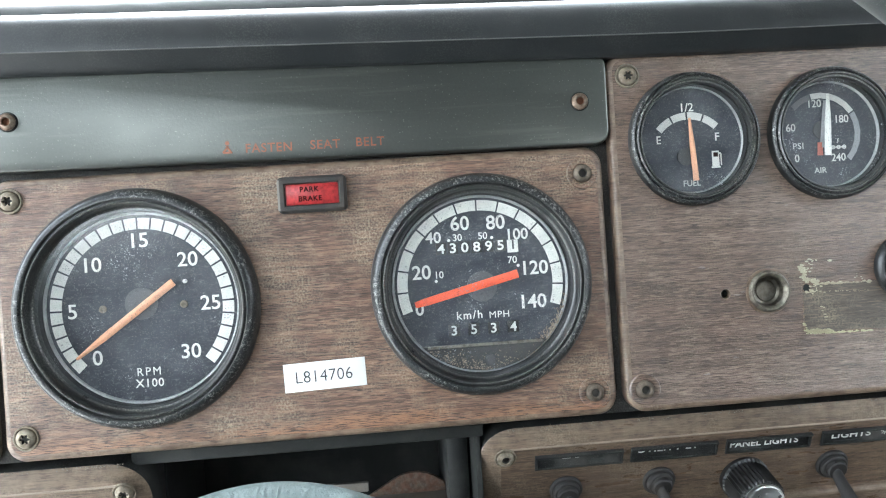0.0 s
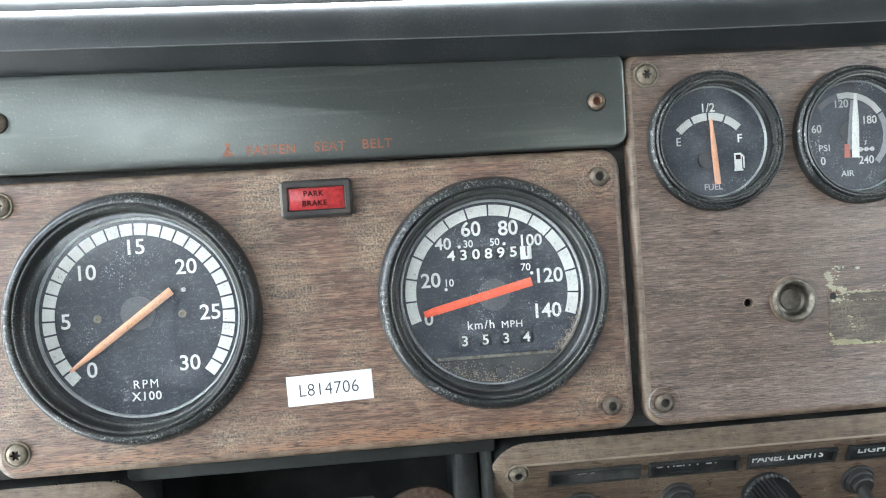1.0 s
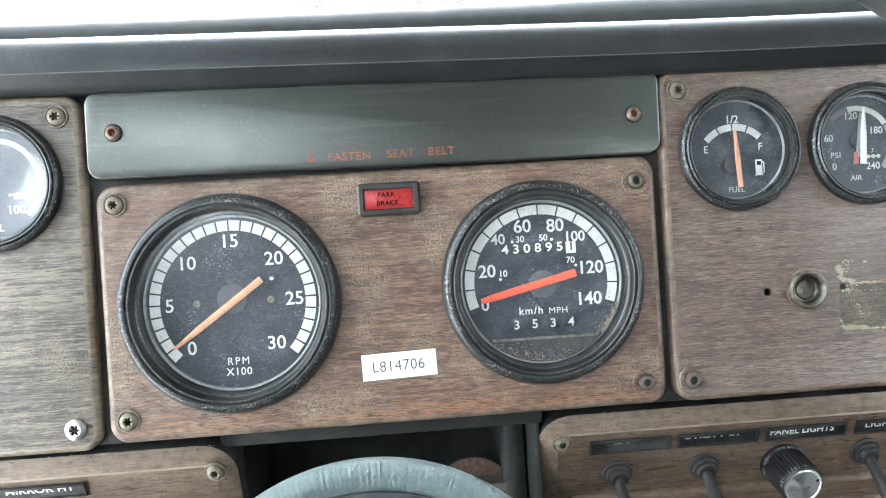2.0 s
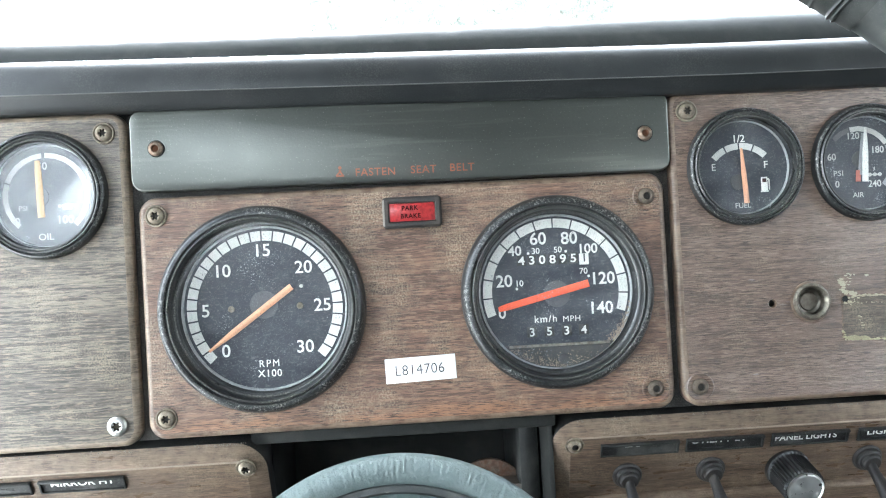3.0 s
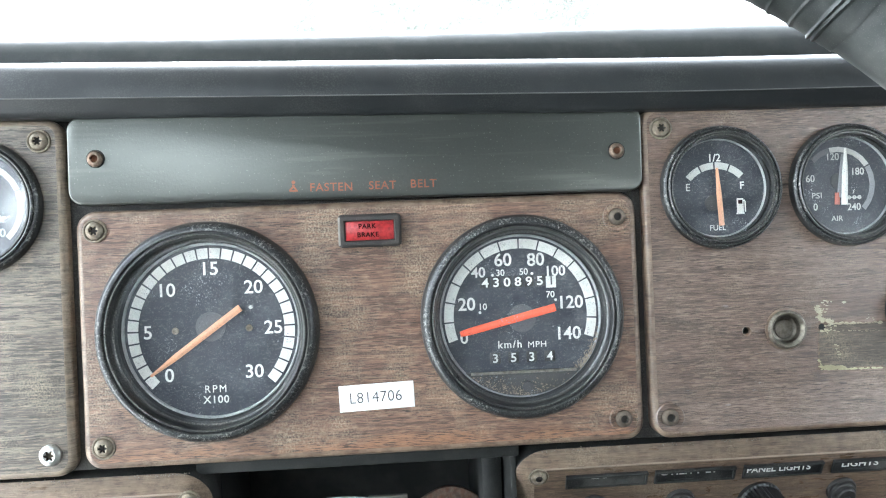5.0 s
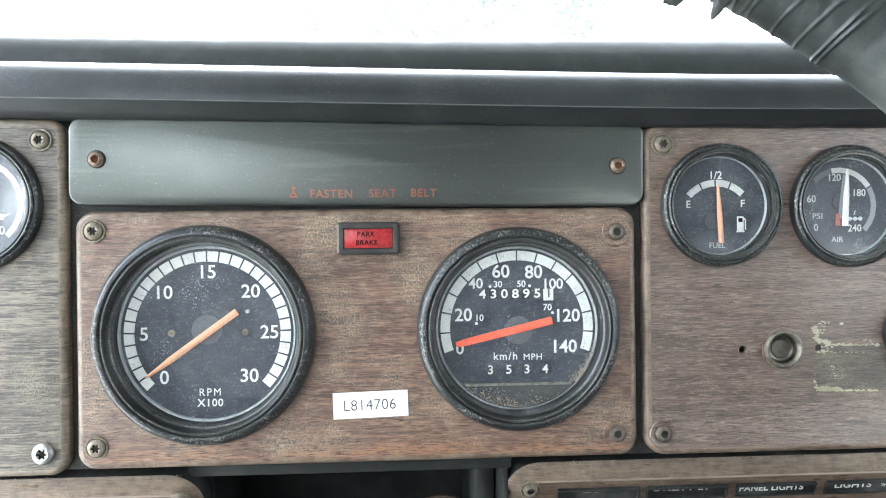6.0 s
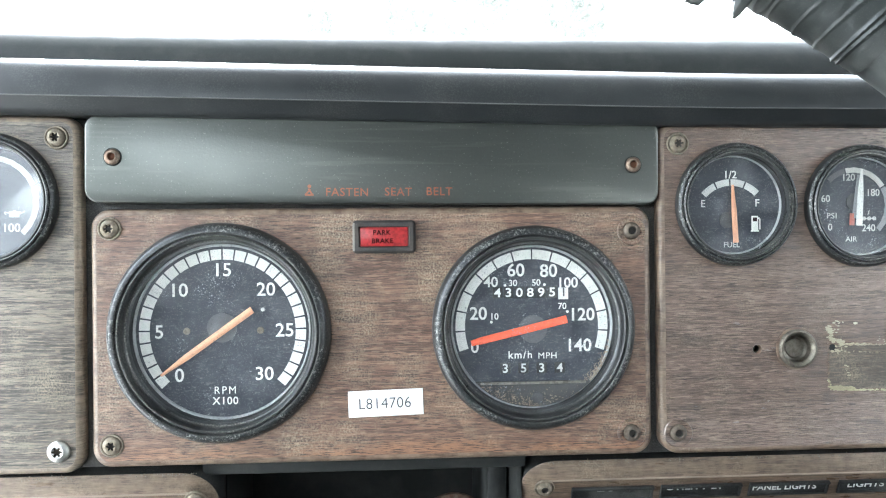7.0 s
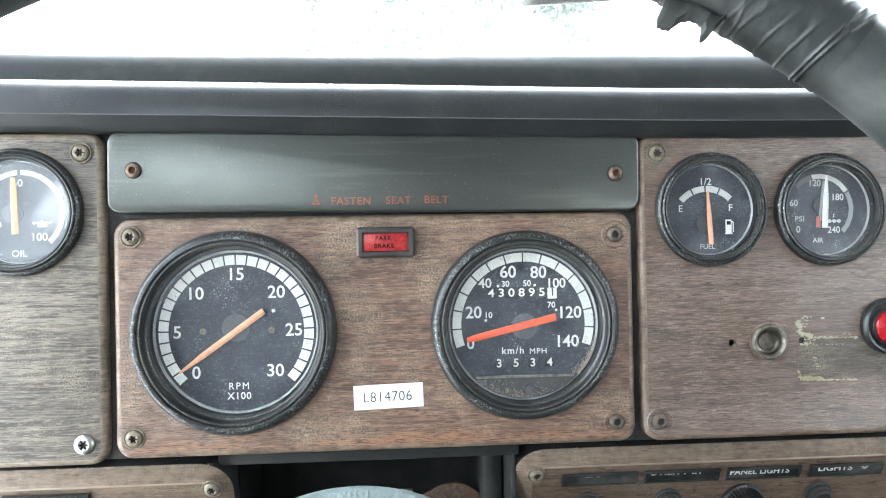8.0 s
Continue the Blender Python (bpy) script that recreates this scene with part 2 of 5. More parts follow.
cap_mat.node_tree.links.new(spun.outputs[0], cap_mat.node_tree.nodes["Principled BSDF"].inputs["Tangent"])
cap_mat.node_tree.nodes["Principled BSDF"].inputs["Anisotropic"].default_value = 0.85
cavity_mat = metal("dark scratched metal", linear(96, 90, 80), 0.22, 0.0, 0.7)
bore_mat = metal("scratched grey bore", linear(116, 111, 102), 0.32, 0.0, 0.6)
bracket_mat = metal("painted steel bracket", linear(142, 128, 116), 0.55, 0.45, 0.5)
ledge_mat = plastic("scuffed grey paint", linear(132, 126, 118), 0.5, 500, 0.6, linear(80, 72, 64))


def red_lens(name, color, glow=0.0):
    a = Mat(name)
    m = a.done(a.mix(a.band(a.noise(700, detail=3), 0.4, 0.7), color, tuple(c * 0.55 for c in color[:3]) + (1,)), 0.34, spec=0.45)
    return m


red_mat = red_lens("red tell-tale lens", linear(176, 48, 50))
edge_red = red_lens("pale lens edge", linear(150, 104, 100))
worn_mat = plastic("worn grey housing", linear(126, 120, 112), 0.5, 700, 0.5, linear(70, 66, 60), 0.2)
jewel_mat = red_lens("red jewel lens", linear(168, 20, 30))


def clear(name, dust, haze=0.0, rough=0.02, film_base=0.0, spot=0.25):
    """Clear glass: passes light, mirrors a little, with a thin film of dust."""
    a = Mat(name)
    t = a.t
    out = t.nodes["Material Output"]
    see, gloss = t.nodes.new("ShaderNodeBsdfTransparent"), t.nodes.new("ShaderNodeBsdfGlossy")
    gloss.inputs["Roughness"].default_value = rough
    m1, m2 = t.nodes.new("ShaderNodeMixShader"), t.nodes.new("ShaderNodeMixShader")
    m1.inputs[0].default_value = 0.06
    t.links.new(see.outputs[0], m1.inputs[1])
    t.links.new(gloss.outputs[0], m1.inputs[2])
    film = t.nodes.new("ShaderNodeBsdfTranslucent") if haze else t.nodes.new("ShaderNodeBsdfDiffuse")
    film.inputs["Color"].default_value = linear(206, 207, 199) if haze else linear(200, 203, 207)
    fac = a.band(a.noise(120, detail=6, rough=0.7), 0.42, 0.78, haze + film_base, haze + film_base + dust)
    spots = a.times(a.band(a.noise(1500, detail=3, shift=2), 0.585, 0.64), a.band(a.noise(60, detail=5, rough=0.65, shift=6), 0.42, 0.66, spot * 0.15, spot))
    add = t.nodes.new("ShaderNodeMath")
    add.operation = "ADD"
    t.links.new(fac, add.inputs[0])
    t.links.new(spots, add.inputs[1])
    t.links.new(add.outputs[0], m2.inputs[0])
    t.links.new(m1.outputs[0], m2.inputs[1])
    t.links.new(film.outputs[0], m2.inputs[2])
    t.links.new(m2.outputs[0], out.inputs["Surface"])
    return a.m


lens_mat = clear("dusty gauge glass", 0.15, rough=0.16, spot=0.5)
scratched_mat = clear("scratched dusty glass", 0.09, 0.0, 0.16, 0.035, 0.6)
hazy_mat = clear("hazy gauge glass", 0.14, 0.0, 0.1, 0.25, 0.06)
pane_mat = clear("dirty windscreen glass", 0.04, 0.016, spot=0.05)


def leafy(name, color):
    a = Mat(name)
    return a.done(a.mix(a.band(a.noise(3, detail=3), 0.35, 0.65), color, tuple(c * 1.6 for c in color[:3]) + (1,)), 0.6)


leaf_mat = leafy("green leaves", (0.015, 0.029, 0.025, 1))
bark_mat = leafy("bark", (0.09, 0.07, 0.05, 1))
ground_mat = leafy("pale concrete yard", (0.36, 0.355, 0.34, 1))


# ---- mesh helpers ----
def finish(bm, angle=35):
    bmesh.ops.recalc_face_normals(bm, faces=bm.faces[:])
    me = bpy.data.meshes.new("mesh")
    bm.to_mesh(me)
    bm.free()
    me.shade_smooth()
    me.set_sharp_from_angle(angle=radians(angle))
    return me


def thing(name, loc, label, category, group="", kind=""):
    ob = new(name)
    ob.location, ob.empty_display_size = loc, 0.01
    return tagged(ob, label, category, group, kind)


def part(name, bm, material, parent, label="", loc=(0, 0, 0), angle=35):
    me = bm if isinstance(bm, bpy.types.Mesh) else finish(bm, angle)
    for m in material if isinstance(material, (list, tuple)) else (material,):
        me.materials.append(m)
    ob = new(name, me)
    ob.parent, ob.location = parent, loc
    return tagged(ob, label)


def solid(name, bm, material, label, category, kind="", angle=35, loc=(0, 0, 0)):
    return tagged(part(name, bm, material, None, "", loc, angle), label, category, "", kind)


def lathe(profile, n=64, bm=None, at=(0, 0, 0)):
    """Turns (radius, y) points round the y axis; open ends at radius 0 are closed."""
    bm = bm or bmesh.new()
    rings = []
    for r, y in profile:
        if r < 1e-6:
            rings.append([bm.verts.new((at[0], at[1] + y, at[2]))])
        else:
            rings.append([bm.verts.new((at[0] + r * math.cos(k * math.tau / n), at[1] + y, at[2] + r * math.sin(k * math.tau / n))) for k in range(n)])
    for a, b in zip(rings, rings[1:]):
        for k in range(n):
            q = (k + 1) % n
            if len(a) == 1 and len(b) > 1:
                bm.faces.new((a[0], b[k], b[q]))
            elif len(b) == 1 and len(a) > 1:
                bm.faces.new((a[k], b[0], a[q]))
            elif len(a) > 1:
                bm.faces.new((a[k], b[k], b[q], a[q]))
    return bm


def box(x0, x1, y0, y1, z0, z1, bevel=0.0, bm=None, seg=2):
    own = bmesh.new()
    bmesh.ops.create_cube(own, size=1)
    for v in own.verts:
        v.co = ((x0 + x1) / 2 + v.co.x * (x1 - x0), (y0 + y1) / 2 + v.co.y * (y1 - y0), (z0 + z1) / 2 + v.co.z * (z1 - z0))
    if bevel:
        bmesh.ops.bevel(own, geom=own.edges[:], offset=bevel, segments=seg, profile=0.5, affect="EDGES")
    if bm is None:
        return own
    me = bpy.data.meshes.new("tmp")
    own.to_mesh(me)
    own.free()
    bm.from_mesh(me)
    bpy.data.meshes.remove(me)
    return bm


def rounded(w, h, r, d, n=8):
    """Outline of a rounded rectangle, shrunk by d, round the origin."""
    w, h, r = w / 2 - d, h / 2 - d, max(r - d, 0.0004)
    pts = []
    for cx, cz, a0 in ((w - r, h - r, 0), (-w + r, h - r, 90), (-w + r, -h + r, 180), (w - r, -h + r, 270)):
        for k in range(n + 1):
            a = radians(a0 + 90 * k / n)
            pts.append((cx + r * math.cos(a), cz + r * math.sin(a)))
    return pts


def slab(w, h, r, front, back, roll, n=8, steps=5, slope=0.0):
    """A moulded panel: rounded corners and a rolled front edge. Edge faces take material 1."""
    bm = bmesh.new()
    rows = [(0, back), (0, front + roll)]
    for k in range(1, steps + 1):
        a = radians(90 * k / steps)
        rows.append((roll * (1 - math.cos(a)), front + roll * (1 - math.sin(a))))
    if slope:
        rows = [(0, back), (0, front + slope), (0.0012, front + slope * 0.72), (roll - 0.0008, front + 0.0002), (roll, front)]
    rings = [[bm.verts.new((x, y, z)) for x, z in rounded(w, h, r, d, n)] for d, y in rows]
    count = len(rings[0])
    for i, (a, b) in enumerate(zip(rings, rings[1:])):
        for k in range(count):
            f = bm.faces.new((a[k], a[(k + 1) % count], b[(k + 1) % count], b[k]))
            f.material_index = 2 if slope and not i else 1
    bm.faces.new(rings[-1])
    bm.faces.new(rings[0][::-1])
    return bm


def pierced(outline, y, holes):
    """A flat sheet within the outline, with round holes (x, z, radius)."""
    bm = bmesh.new()
    loops = [outline] + [[(x + r * math.cos(k * math.tau / 72), z + r * math.sin(k * math.tau / 72)) for k in range(72)] for x, z, r in holes]
    edges = []
    for pts in loops:
        vs = [bm.verts.new((x, y, z)) for x, z in pts]
        edges += [bm.edges.new((vs[k], vs[(k + 1) % len(vs)])) for k in range(len(vs))]
    bmesh.ops.triangle_fill(bm, use_beauty=True, use_dissolve=False, edges=edges, normal=(0, -1, 0))
    return bm


def edged(w, h, r, front, back, roll, mats, parent, loc, n=8, steps=5, flare=0.0, slope=0.0, holes=()):
    """A moulded panel as two parts: the flat face and its rolled edge."""
    whole = slab(w, h, r, front, back, roll, n, steps, slope)
    if holes:
        bmesh.ops.delete(whole, geom=[f for f in whole.faces if f.material_index == 0], context="FACES")
        me = finish(pierced(rounded(w, h, r, roll, n), front, holes))
        whole.from_mesh(me)
    if flare:
        lo = -h / 2
        for k in range(1, 9):
            bmesh.ops.bisect_plane(whole, geom=whole.verts[:] + whole.edges[:] + whole.faces[:], plane_co=(0, 0, lo + 0.0035 * k), plane_no=(0, 0, 1))
        for v in whole.verts:
            f = max(0.0, 1 - (v.co.z - lo) / 0.030)
            v.co.y -= flare * f * f * (1 if v.co.y < 0.003 else 0)
    rim_part = whole.copy()
    if slope:
        side = whole.copy()
        bmesh.ops.delete(side, geom=[f for f in side.faces if f.material_index != 2], context="FACES")
        for f in side.faces:
            f.material_index = 0
        part("panel_side", side, frame_mat, parent, "black side of the panel", loc)
    bmesh.ops.delete(whole, geom=[f for f in whole.faces if f.material_index], context="FACES")
    bmesh.ops.delete(rim_part, geom=[f for f in rim_part.faces if f.material_index != 1], context="FACES")
    for f in rim_part.faces:
        f.material_index = 0
    part("panel_face", whole, mats[0], parent, "", loc)
    part("rolled_edge", rim_part, mats[1], parent, "worn rolled edge", loc)


def profile_bar(points, x0, x1, steps=1, closed=True):
    """A (y, z) section drawn out along x."""
    bm = bmesh.new()
    rings = [[bm.verts.new((x0 + (x1 - x0) * s / steps, y, z)) for y, z in points] for s in range(steps + 1)]
    n = len(points)
    for a, b in zip(rings, rings[1:]):
        for k in range(n if closed else n - 1):
            bm.faces.new((a[k], a[(k + 1) % n], b[(k + 1) % n], b[k]))
    if closed:
        bm.faces.new(rings[0])
        bm.faces.new(rings[-1][::-1])
    return bm


HOST = {}


def lettering(name, words, height, x, z, y, material, parent, bold=0.0, wide=1.0, turn=0.0, label="", gap=1.0, cut=None):
    """Writing in the built-in font, facing -y, centred on (x, z)."""
    cu = bpy.data.curves.new("writing", "FONT")
    cu.body, cu.size, cu.offset, cu.extrude, cu.resolution_u, cu.space_character = words, 1.0, bold, 0.012, 4, gap
    tmp = new("writing", cu)
    dg = bpy.context.evaluated_depsgraph_get()
    dg.update()
    me = bpy.data.meshes.new_from_object(tmp.evaluated_get(dg))
    bpy.data.objects.remove(tmp)
    xs, ys = [v.co.x for v in me.vertices], [v.co.y for v in me.vertices]
    k = height / 0.72
    cx, cy = (min(xs) + max(xs)) / 2, (min(ys) + max(ys)) / 2
    c, s = math.cos(radians(turn)), math.sin(radians(turn))
    for v in me.vertices:
        px, pz = (v.co.x - cx) * k * wide, (v.co.y - cy) * k
        v.co = (px * c - pz * s, -v.co.z * k, px * s + pz * c)
    if cut is not None:
        half = bmesh.new()
        half.from_mesh(me)
        bmesh.ops.bisect_plane(half, geom=half.verts[:] + half.edges[:] + half.faces[:], plane_co=(0, 0, cut - z), plane_no=(0, 0, 1), clear_outer=True)
        half.to_mesh(me)
        half.free()
    host = HOST.get(parent.name, parent)
    if host is not parent:
        x, y, z = Vector((x, y, z)) - host.location
    return part(name, me, material, host, label, (x, y, z))


def arc_piece(r0, r1, a0, a1, y, thick=0.0003, n=5):
    bm = bmesh.new()
    rows = []
    for k in range(n + 1):
        a = radians(a0 + (a1 - a0) * k / n)
        rows.append([bm.verts.new((r * math.cos(a), yy, r * math.sin(a))) for r, yy in ((r0, y), (r0, y - thick), (r1, y - thick), (r1, y))])
    for a, b in zip(rows, rows[1:]):
        for k in range(4):
            bm.faces.new((a[k], a[(k + 1) % 4], b[(k + 1) % 4], b[k]))
    bm.faces.new(rows[0])
    bm.faces.new(rows[-1][::-1])
    return bm


def bar(p, q, w0, w1, y, thick):
    """A tapered flat bar from p to q in the dial's plane."""
    p, q = Vector((p[0], 0, p[1])), Vector((q[0], 0, q[1]))
    side = (q - p).normalized().cross(Vector((0, 1, 0)))
    bm = bmesh.new()
    lo = [bm.verts.new(v + Vector((0, y, 0))) for v in (p - side * w0, p + side * w0, q + side * w1, q - side * w1)]
    hi = [bm.verts.new(v.co + Vector((0, -thick, 0))) for v in lo]
    bm.faces.new(lo)
    bm.faces.new(hi[::-1])
    for k in range(4):
        bm.faces.new((lo[k], lo[(k + 1) % 4], hi[(k + 1) % 4], hi[k]))
    bmesh.ops.bevel(bm, geom=bm.edges[:], offset=thick * 0.3, segments=1, affect="EDGES")
    return bm


# ---- cab shell ----
def structure(name, bm, mat, label, category="wall"):
    return solid(name, bm, mat, label, category, "structure")


FLOOR, ROOF, LEFT, RIGHT, BACK = 0.25, 1.78, -0.58, 1.35, -1.30
structure("floor", box(LEFT - 0.05, RIGHT + 0.05, BACK - 0.05, 0.45, FLOOR - 0.05, FLOOR), frame_mat, "black rubber cab floor", "floor")
structure("ceiling", box(LEFT - 0.05, RIGHT + 0.05, BACK - 0.05, 0.10, ROOF, ROOF + 0.05), lining_mat, "grey padded cab roof lining", "ceiling")


def wall_with_openings(name, lo, hi, a0, a1, z0, z1, openings, axis, label):
    """A wall slab between lo and hi across, with openings (from, to, sill, head) in a row."""
    bm = bmesh.new()
    edges = [a0]
    for o0, o1, p0, p1 in openings:
        pieces = [(edges[-1], o0, z0, z1), (o0, o1, z0, p0), (o0, o1, p1, z1)]
        edges.append(o1)
        for s0, s1, t0, t1 in pieces:
            box(*((lo, hi, s0, s1) if axis == "x" else (s0, s1, lo, hi)), t0, t1, 0, bm)
    box(*((lo, hi, edges[-1], a1) if axis == "x" else (edges[-1], a1, lo, hi)), z0, z1, 0, bm)
    return structure(name, bm, wall_mat, label)


# rear opening is added, to put sheen on the belt panel's left end
wall_with_openings("wall_west", LEFT - 0.05, LEFT, BACK, 0.45, FLOOR, ROOF, [(-1.29, -0.85, 1.09, 1.48), (-0.53, -0.01, 0.30, 1.76)], "x", "unseen dark grey cab side with the doorway open and a quarter opening added for sheen")
# unseen; the opening is added and sized to light the right-hand panels
wall_with_openings("wall_east", RIGHT, RIGHT + 0.05, BACK, 0.45, FLOOR, ROOF, [(-0.88, -0.36, 1.03, 1.50)], "x", "unseen dark grey cab far side with an opening added for light")
# unseen; openings placed for the belt panel's sheen and glare on the right panel
wall_with_openings("wall_south", BACK - 0.05, BACK, LEFT - 0.05, RIGHT + 0.05, FLOOR, ROOF, [(-0.575, -0.38, 1.16, 1.46), (-0.30, -0.05, 1.25, 1.31), (0.74, 1.32, 0.66, 0.93)], "y", "unseen dark grey rear cab wall with openings added for sheen and glare")
structure("wall_north", box(LEFT - 0.05, RIGHT + 0.05, 0.40, 0.45, FLOOR, 1.10), frame_mat, "black bulkhead below the windscreen")

# windscreen: leaning glass between the cowl and the roof
glass = profile_bar([(0.150, 1.1675), (0.154, 1.1675), (0.034, ROOF), (0.030, ROOF)], LEFT, RIGHT)
screen = structure("window_1", glass, pane_mat, "dirty clear windscreen glass", "window")
screen.visible_shadow = False
for nm, x in (("trim_1", LEFT), ("trim_2", RIGHT)):
    structure(nm, profile_bar([(0.10, 1.10), (0.20, 1.10), (0.06, ROOF), (-0.04, ROOF)], x - 0.05, x + 0.03), frame_mat, "black windscreen pillar", "trim")

# ---- dash body ----
# backing in which the panels sit, with the open bay under the middle panel
bm = box(-0.56, 1.30, 0.006, 0.05, 0.9375, 1.112)
box(-0.56, -0.084, 0.022, 0.05, 0.70, 0.9370, 0.002, bm)
box(0.074, 1.30, 0.030, 0.06, 0.70, 0.9370, 0.002, bm)
structure("dash_backing", bm, carrier_mat, "dusty black plastic dash carrier", "dashboard")
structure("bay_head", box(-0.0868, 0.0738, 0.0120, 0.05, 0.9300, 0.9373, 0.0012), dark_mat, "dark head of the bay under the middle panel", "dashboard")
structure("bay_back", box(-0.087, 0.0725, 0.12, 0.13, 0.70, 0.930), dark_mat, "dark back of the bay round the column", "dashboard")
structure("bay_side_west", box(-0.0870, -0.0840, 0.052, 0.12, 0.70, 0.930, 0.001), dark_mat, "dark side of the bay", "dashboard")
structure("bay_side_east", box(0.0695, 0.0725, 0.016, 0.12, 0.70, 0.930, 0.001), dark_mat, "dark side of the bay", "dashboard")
structure("bay_post", box(0.0565, 0.0690, 0.040, 0.12, 0.70, 0.929, 0.004), frame_mat, "dark post in the bay", "dashboard")
# low part of the dash down to the floor
structure("dash_base", box(-0.57, 1.34, 0.14, 0.20, FLOOR, 0.94), frame_mat, "black lower dash wall", "dashboard")

# padded roll along the top
def pad_drop(x):
    """How far the pad, which sags a little towards the middle of the cab, stands above its level run."""
    d = 0.17 - max(x, -0.32)
    return 0.0175 * 0.5 * (d + math.sqrt(d * d + 0.0012))


def sagging(points, share=1.0):
    bm = profile_bar(points, -0.57, 1.34, 120)
    for v in bm.verts:
        v.co.z += pad_drop(v.co.x) * share
    return bm


roll = [(0.040, 1.0990), (-0.0030, 1.0990), (-0.0046, 1.0996), (-0.0072, 1.1018), (-0.0100, 1.1044), (-0.0114, 1.1056), (-0.0120, 1.1062)]
for k in range(41):
    a = radians(100 * k / 40)
    roll.append((-0.0124 + 0.0125 * (1 - math.cos(a)), 1.1066 + 0.0187 * math.sin(a) ** 0.94 if k else 1.1066))
roll += [(0.030, 1.1210), (0.044, 1.110), (0.050, 1.101)]
# thin bead, coloured pale to draw the highlight on the roll's lower edge
seam = [(-0.0124 + 0.0004 * math.cos(k * math.tau / 8), 1.1063 + 0.0003 * math.sin(k * math.tau / 8)) for k in range(8)]
structure("trim_3", sagging(seam), seam_mat, "pale bead painting the edge highlight along the padded roll's seam", "trim")
structure("dash_pad", sagging(roll), vinyl_mat, "black vinyl padded roll along the dash top", "dashboard")
top = [(0.045, 1.112), (0.085, 1.128), (0.098, 1.136), (0.104, 1.154), (0.107, 1.1635), (0.1105, 1.1695), (0.115, 1.1740), (0.120, 1.1772), (0.126, 1.1793), (0.132, 1.1796), (0.138, 1.1780), (0.150, 1.168), (0.30, 1.10), (0.40, 1.09), (0.40, 1.05), (0.045, 1.05)]
structure("cowl", sagging(top, 0.45), cowl_mat, "dark dusty cowl under the windscreen", "dashboard")


# ---- screws ----
def star_screw(name, loc, mats, label, head=0.0043, cup=0.0056, round_hole=False, proud=0.0):
    s = thing(name, loc, label, "screw", "panel screws")
    if cup:
        part("cup_washer", lathe([(cup, 0.0), (cup, -0.0004), (cup * 0.94, -0.0009), (cup * 0.84, -0.0008), (head * 1.02, -0.0002), (head, 0.0006)], 32), mats[1], s, "", (0, -proud, 0))
    h = head
    part("head", lathe([(h, 0.0), (h, -0.0008), (h * 0.92, -0.0015), (h * 0.75, -0.0020), (h * 0.54, -0.0023), (h * 0.52, -0.0005), (0, -0.0003)], 32), mats[0], s, "", (0, -proud, 0))
    star = bmesh.new()
    pts = []
    for k in range(24):
        a = k * math.tau / 24
        r = h * (0.44 if round_hole else 0.40 + 0.13 * math.cos(6 * a))
        pts.append(star.verts.new((r * math.cos(a), -0.0019, r * math.sin(a))))
    inner = [star.verts.new((v.co.x * 0.92, -0.0007, v.co.z * 0.92)) for v in pts]
    outer = [star.verts.new((h * 0.58 * math.cos(k * math.tau / 24), -0.00225, h * 0.58 * math.sin(k * math.tau / 24))) for k in range(24)]
    for k in range(24):
        q = (k + 1) % 24
        star.faces.new((pts[k], pts[q], inner[q], inner[k]))
        star.faces.new((pts[k], pts[q], outer[q], outer[k])).material_index = 1
    star.faces.new(inner)
    part("socket", star, [mats[2] if len(mats) > 2 else dark_mat, mats[0]], s, "dark grime-filled star socket", (0, -proud, 0))
    return s


# ---- wood panels ----
def wood_panel(name, x0, x1, z0, z1, mats, label, roll=0.0032, r=0.009, front=0.0, back=0.0065, flare=0.0, dials=()):
    mid_x, mid_z = (x0 + x1) / 2, (z0 + z1) / 2
    p = thing(name, ((x0 + x1) / 2, 0, z0), label, "dash panel", "wood dash panels")
    edged(x1 - x0, z1 - z0, r, front, back, roll, mats, p, (0, 0, (z1 - z0) / 2), flare=flare, holes=[(x - mid_x, z - mid_z, 0.93 * R) for x, z, R in dials])
    return p


wood_panel("instrument_panel", -0.1345, 0.1348, 0.9385, 1.0608, [wood_mat, wood_edge], "worn walnut laminate panel with two large gauges", flare=0.0008, dials=((-0.0741, 1.0016, 0.0523), (0.0762, 1.0018, 0.0497)))
wood_panel("instrument_panel", 0.1387, 0.420, 0.9385, 1.1025, [red_wood, wood_edge], "glossy red-brown walnut laminate panel with small gauges", flare=0.0026, dials=((0.1775, 1.0610, 0.0304), (0.2431, 1.0600, 0.0305), (0.1882, 0.9892, 0.0025), (0.2085, 0.9892, 0.0080)))
wood_panel("instrument_panel", -0.320, -0.1385, 0.9360, 1.1050, [pale_wood, pale_edge], "sun-bleached grey-brown walnut laminate panel with oil gauge", dials=((-0.1803, 1.0648, 0.0322),))
belt = thing("warning_panel", (0, 0, 1.062), "smooth green-black panel with a faded seat belt warning", "dash panel")
belt.rotation_euler.y = radians(0.6)
HOST[belt.name] = part("panel_face", slab(0.2750, 0.0415, 0.0065, -0.0012, 0.0065, 0.0012, 6, 3), [belt_mat, belt_mat], belt, "", (0.0010, 0, 0.0212))
lettering("lettering", "FASTEN", 0.0040, -0.0136, 0.0060, -0.00125, belt_ink, belt, 0.010, 1.0, 0, "faded red lettering", 1.1)
lettering("lettering", "SEAT", 0.0040, 0.0109, 0.0063, -0.00125, belt_ink, belt, 0.010, 1.0, 0, "faded red lettering", 1.1)
lettering("lettering", "BELT", 0.0040, 0.0307, 0.0066, -0.00125, belt_ink, belt, 0.010, 1.0, 0, "faded red lettering", 1.1)
sym = bmesh.new()
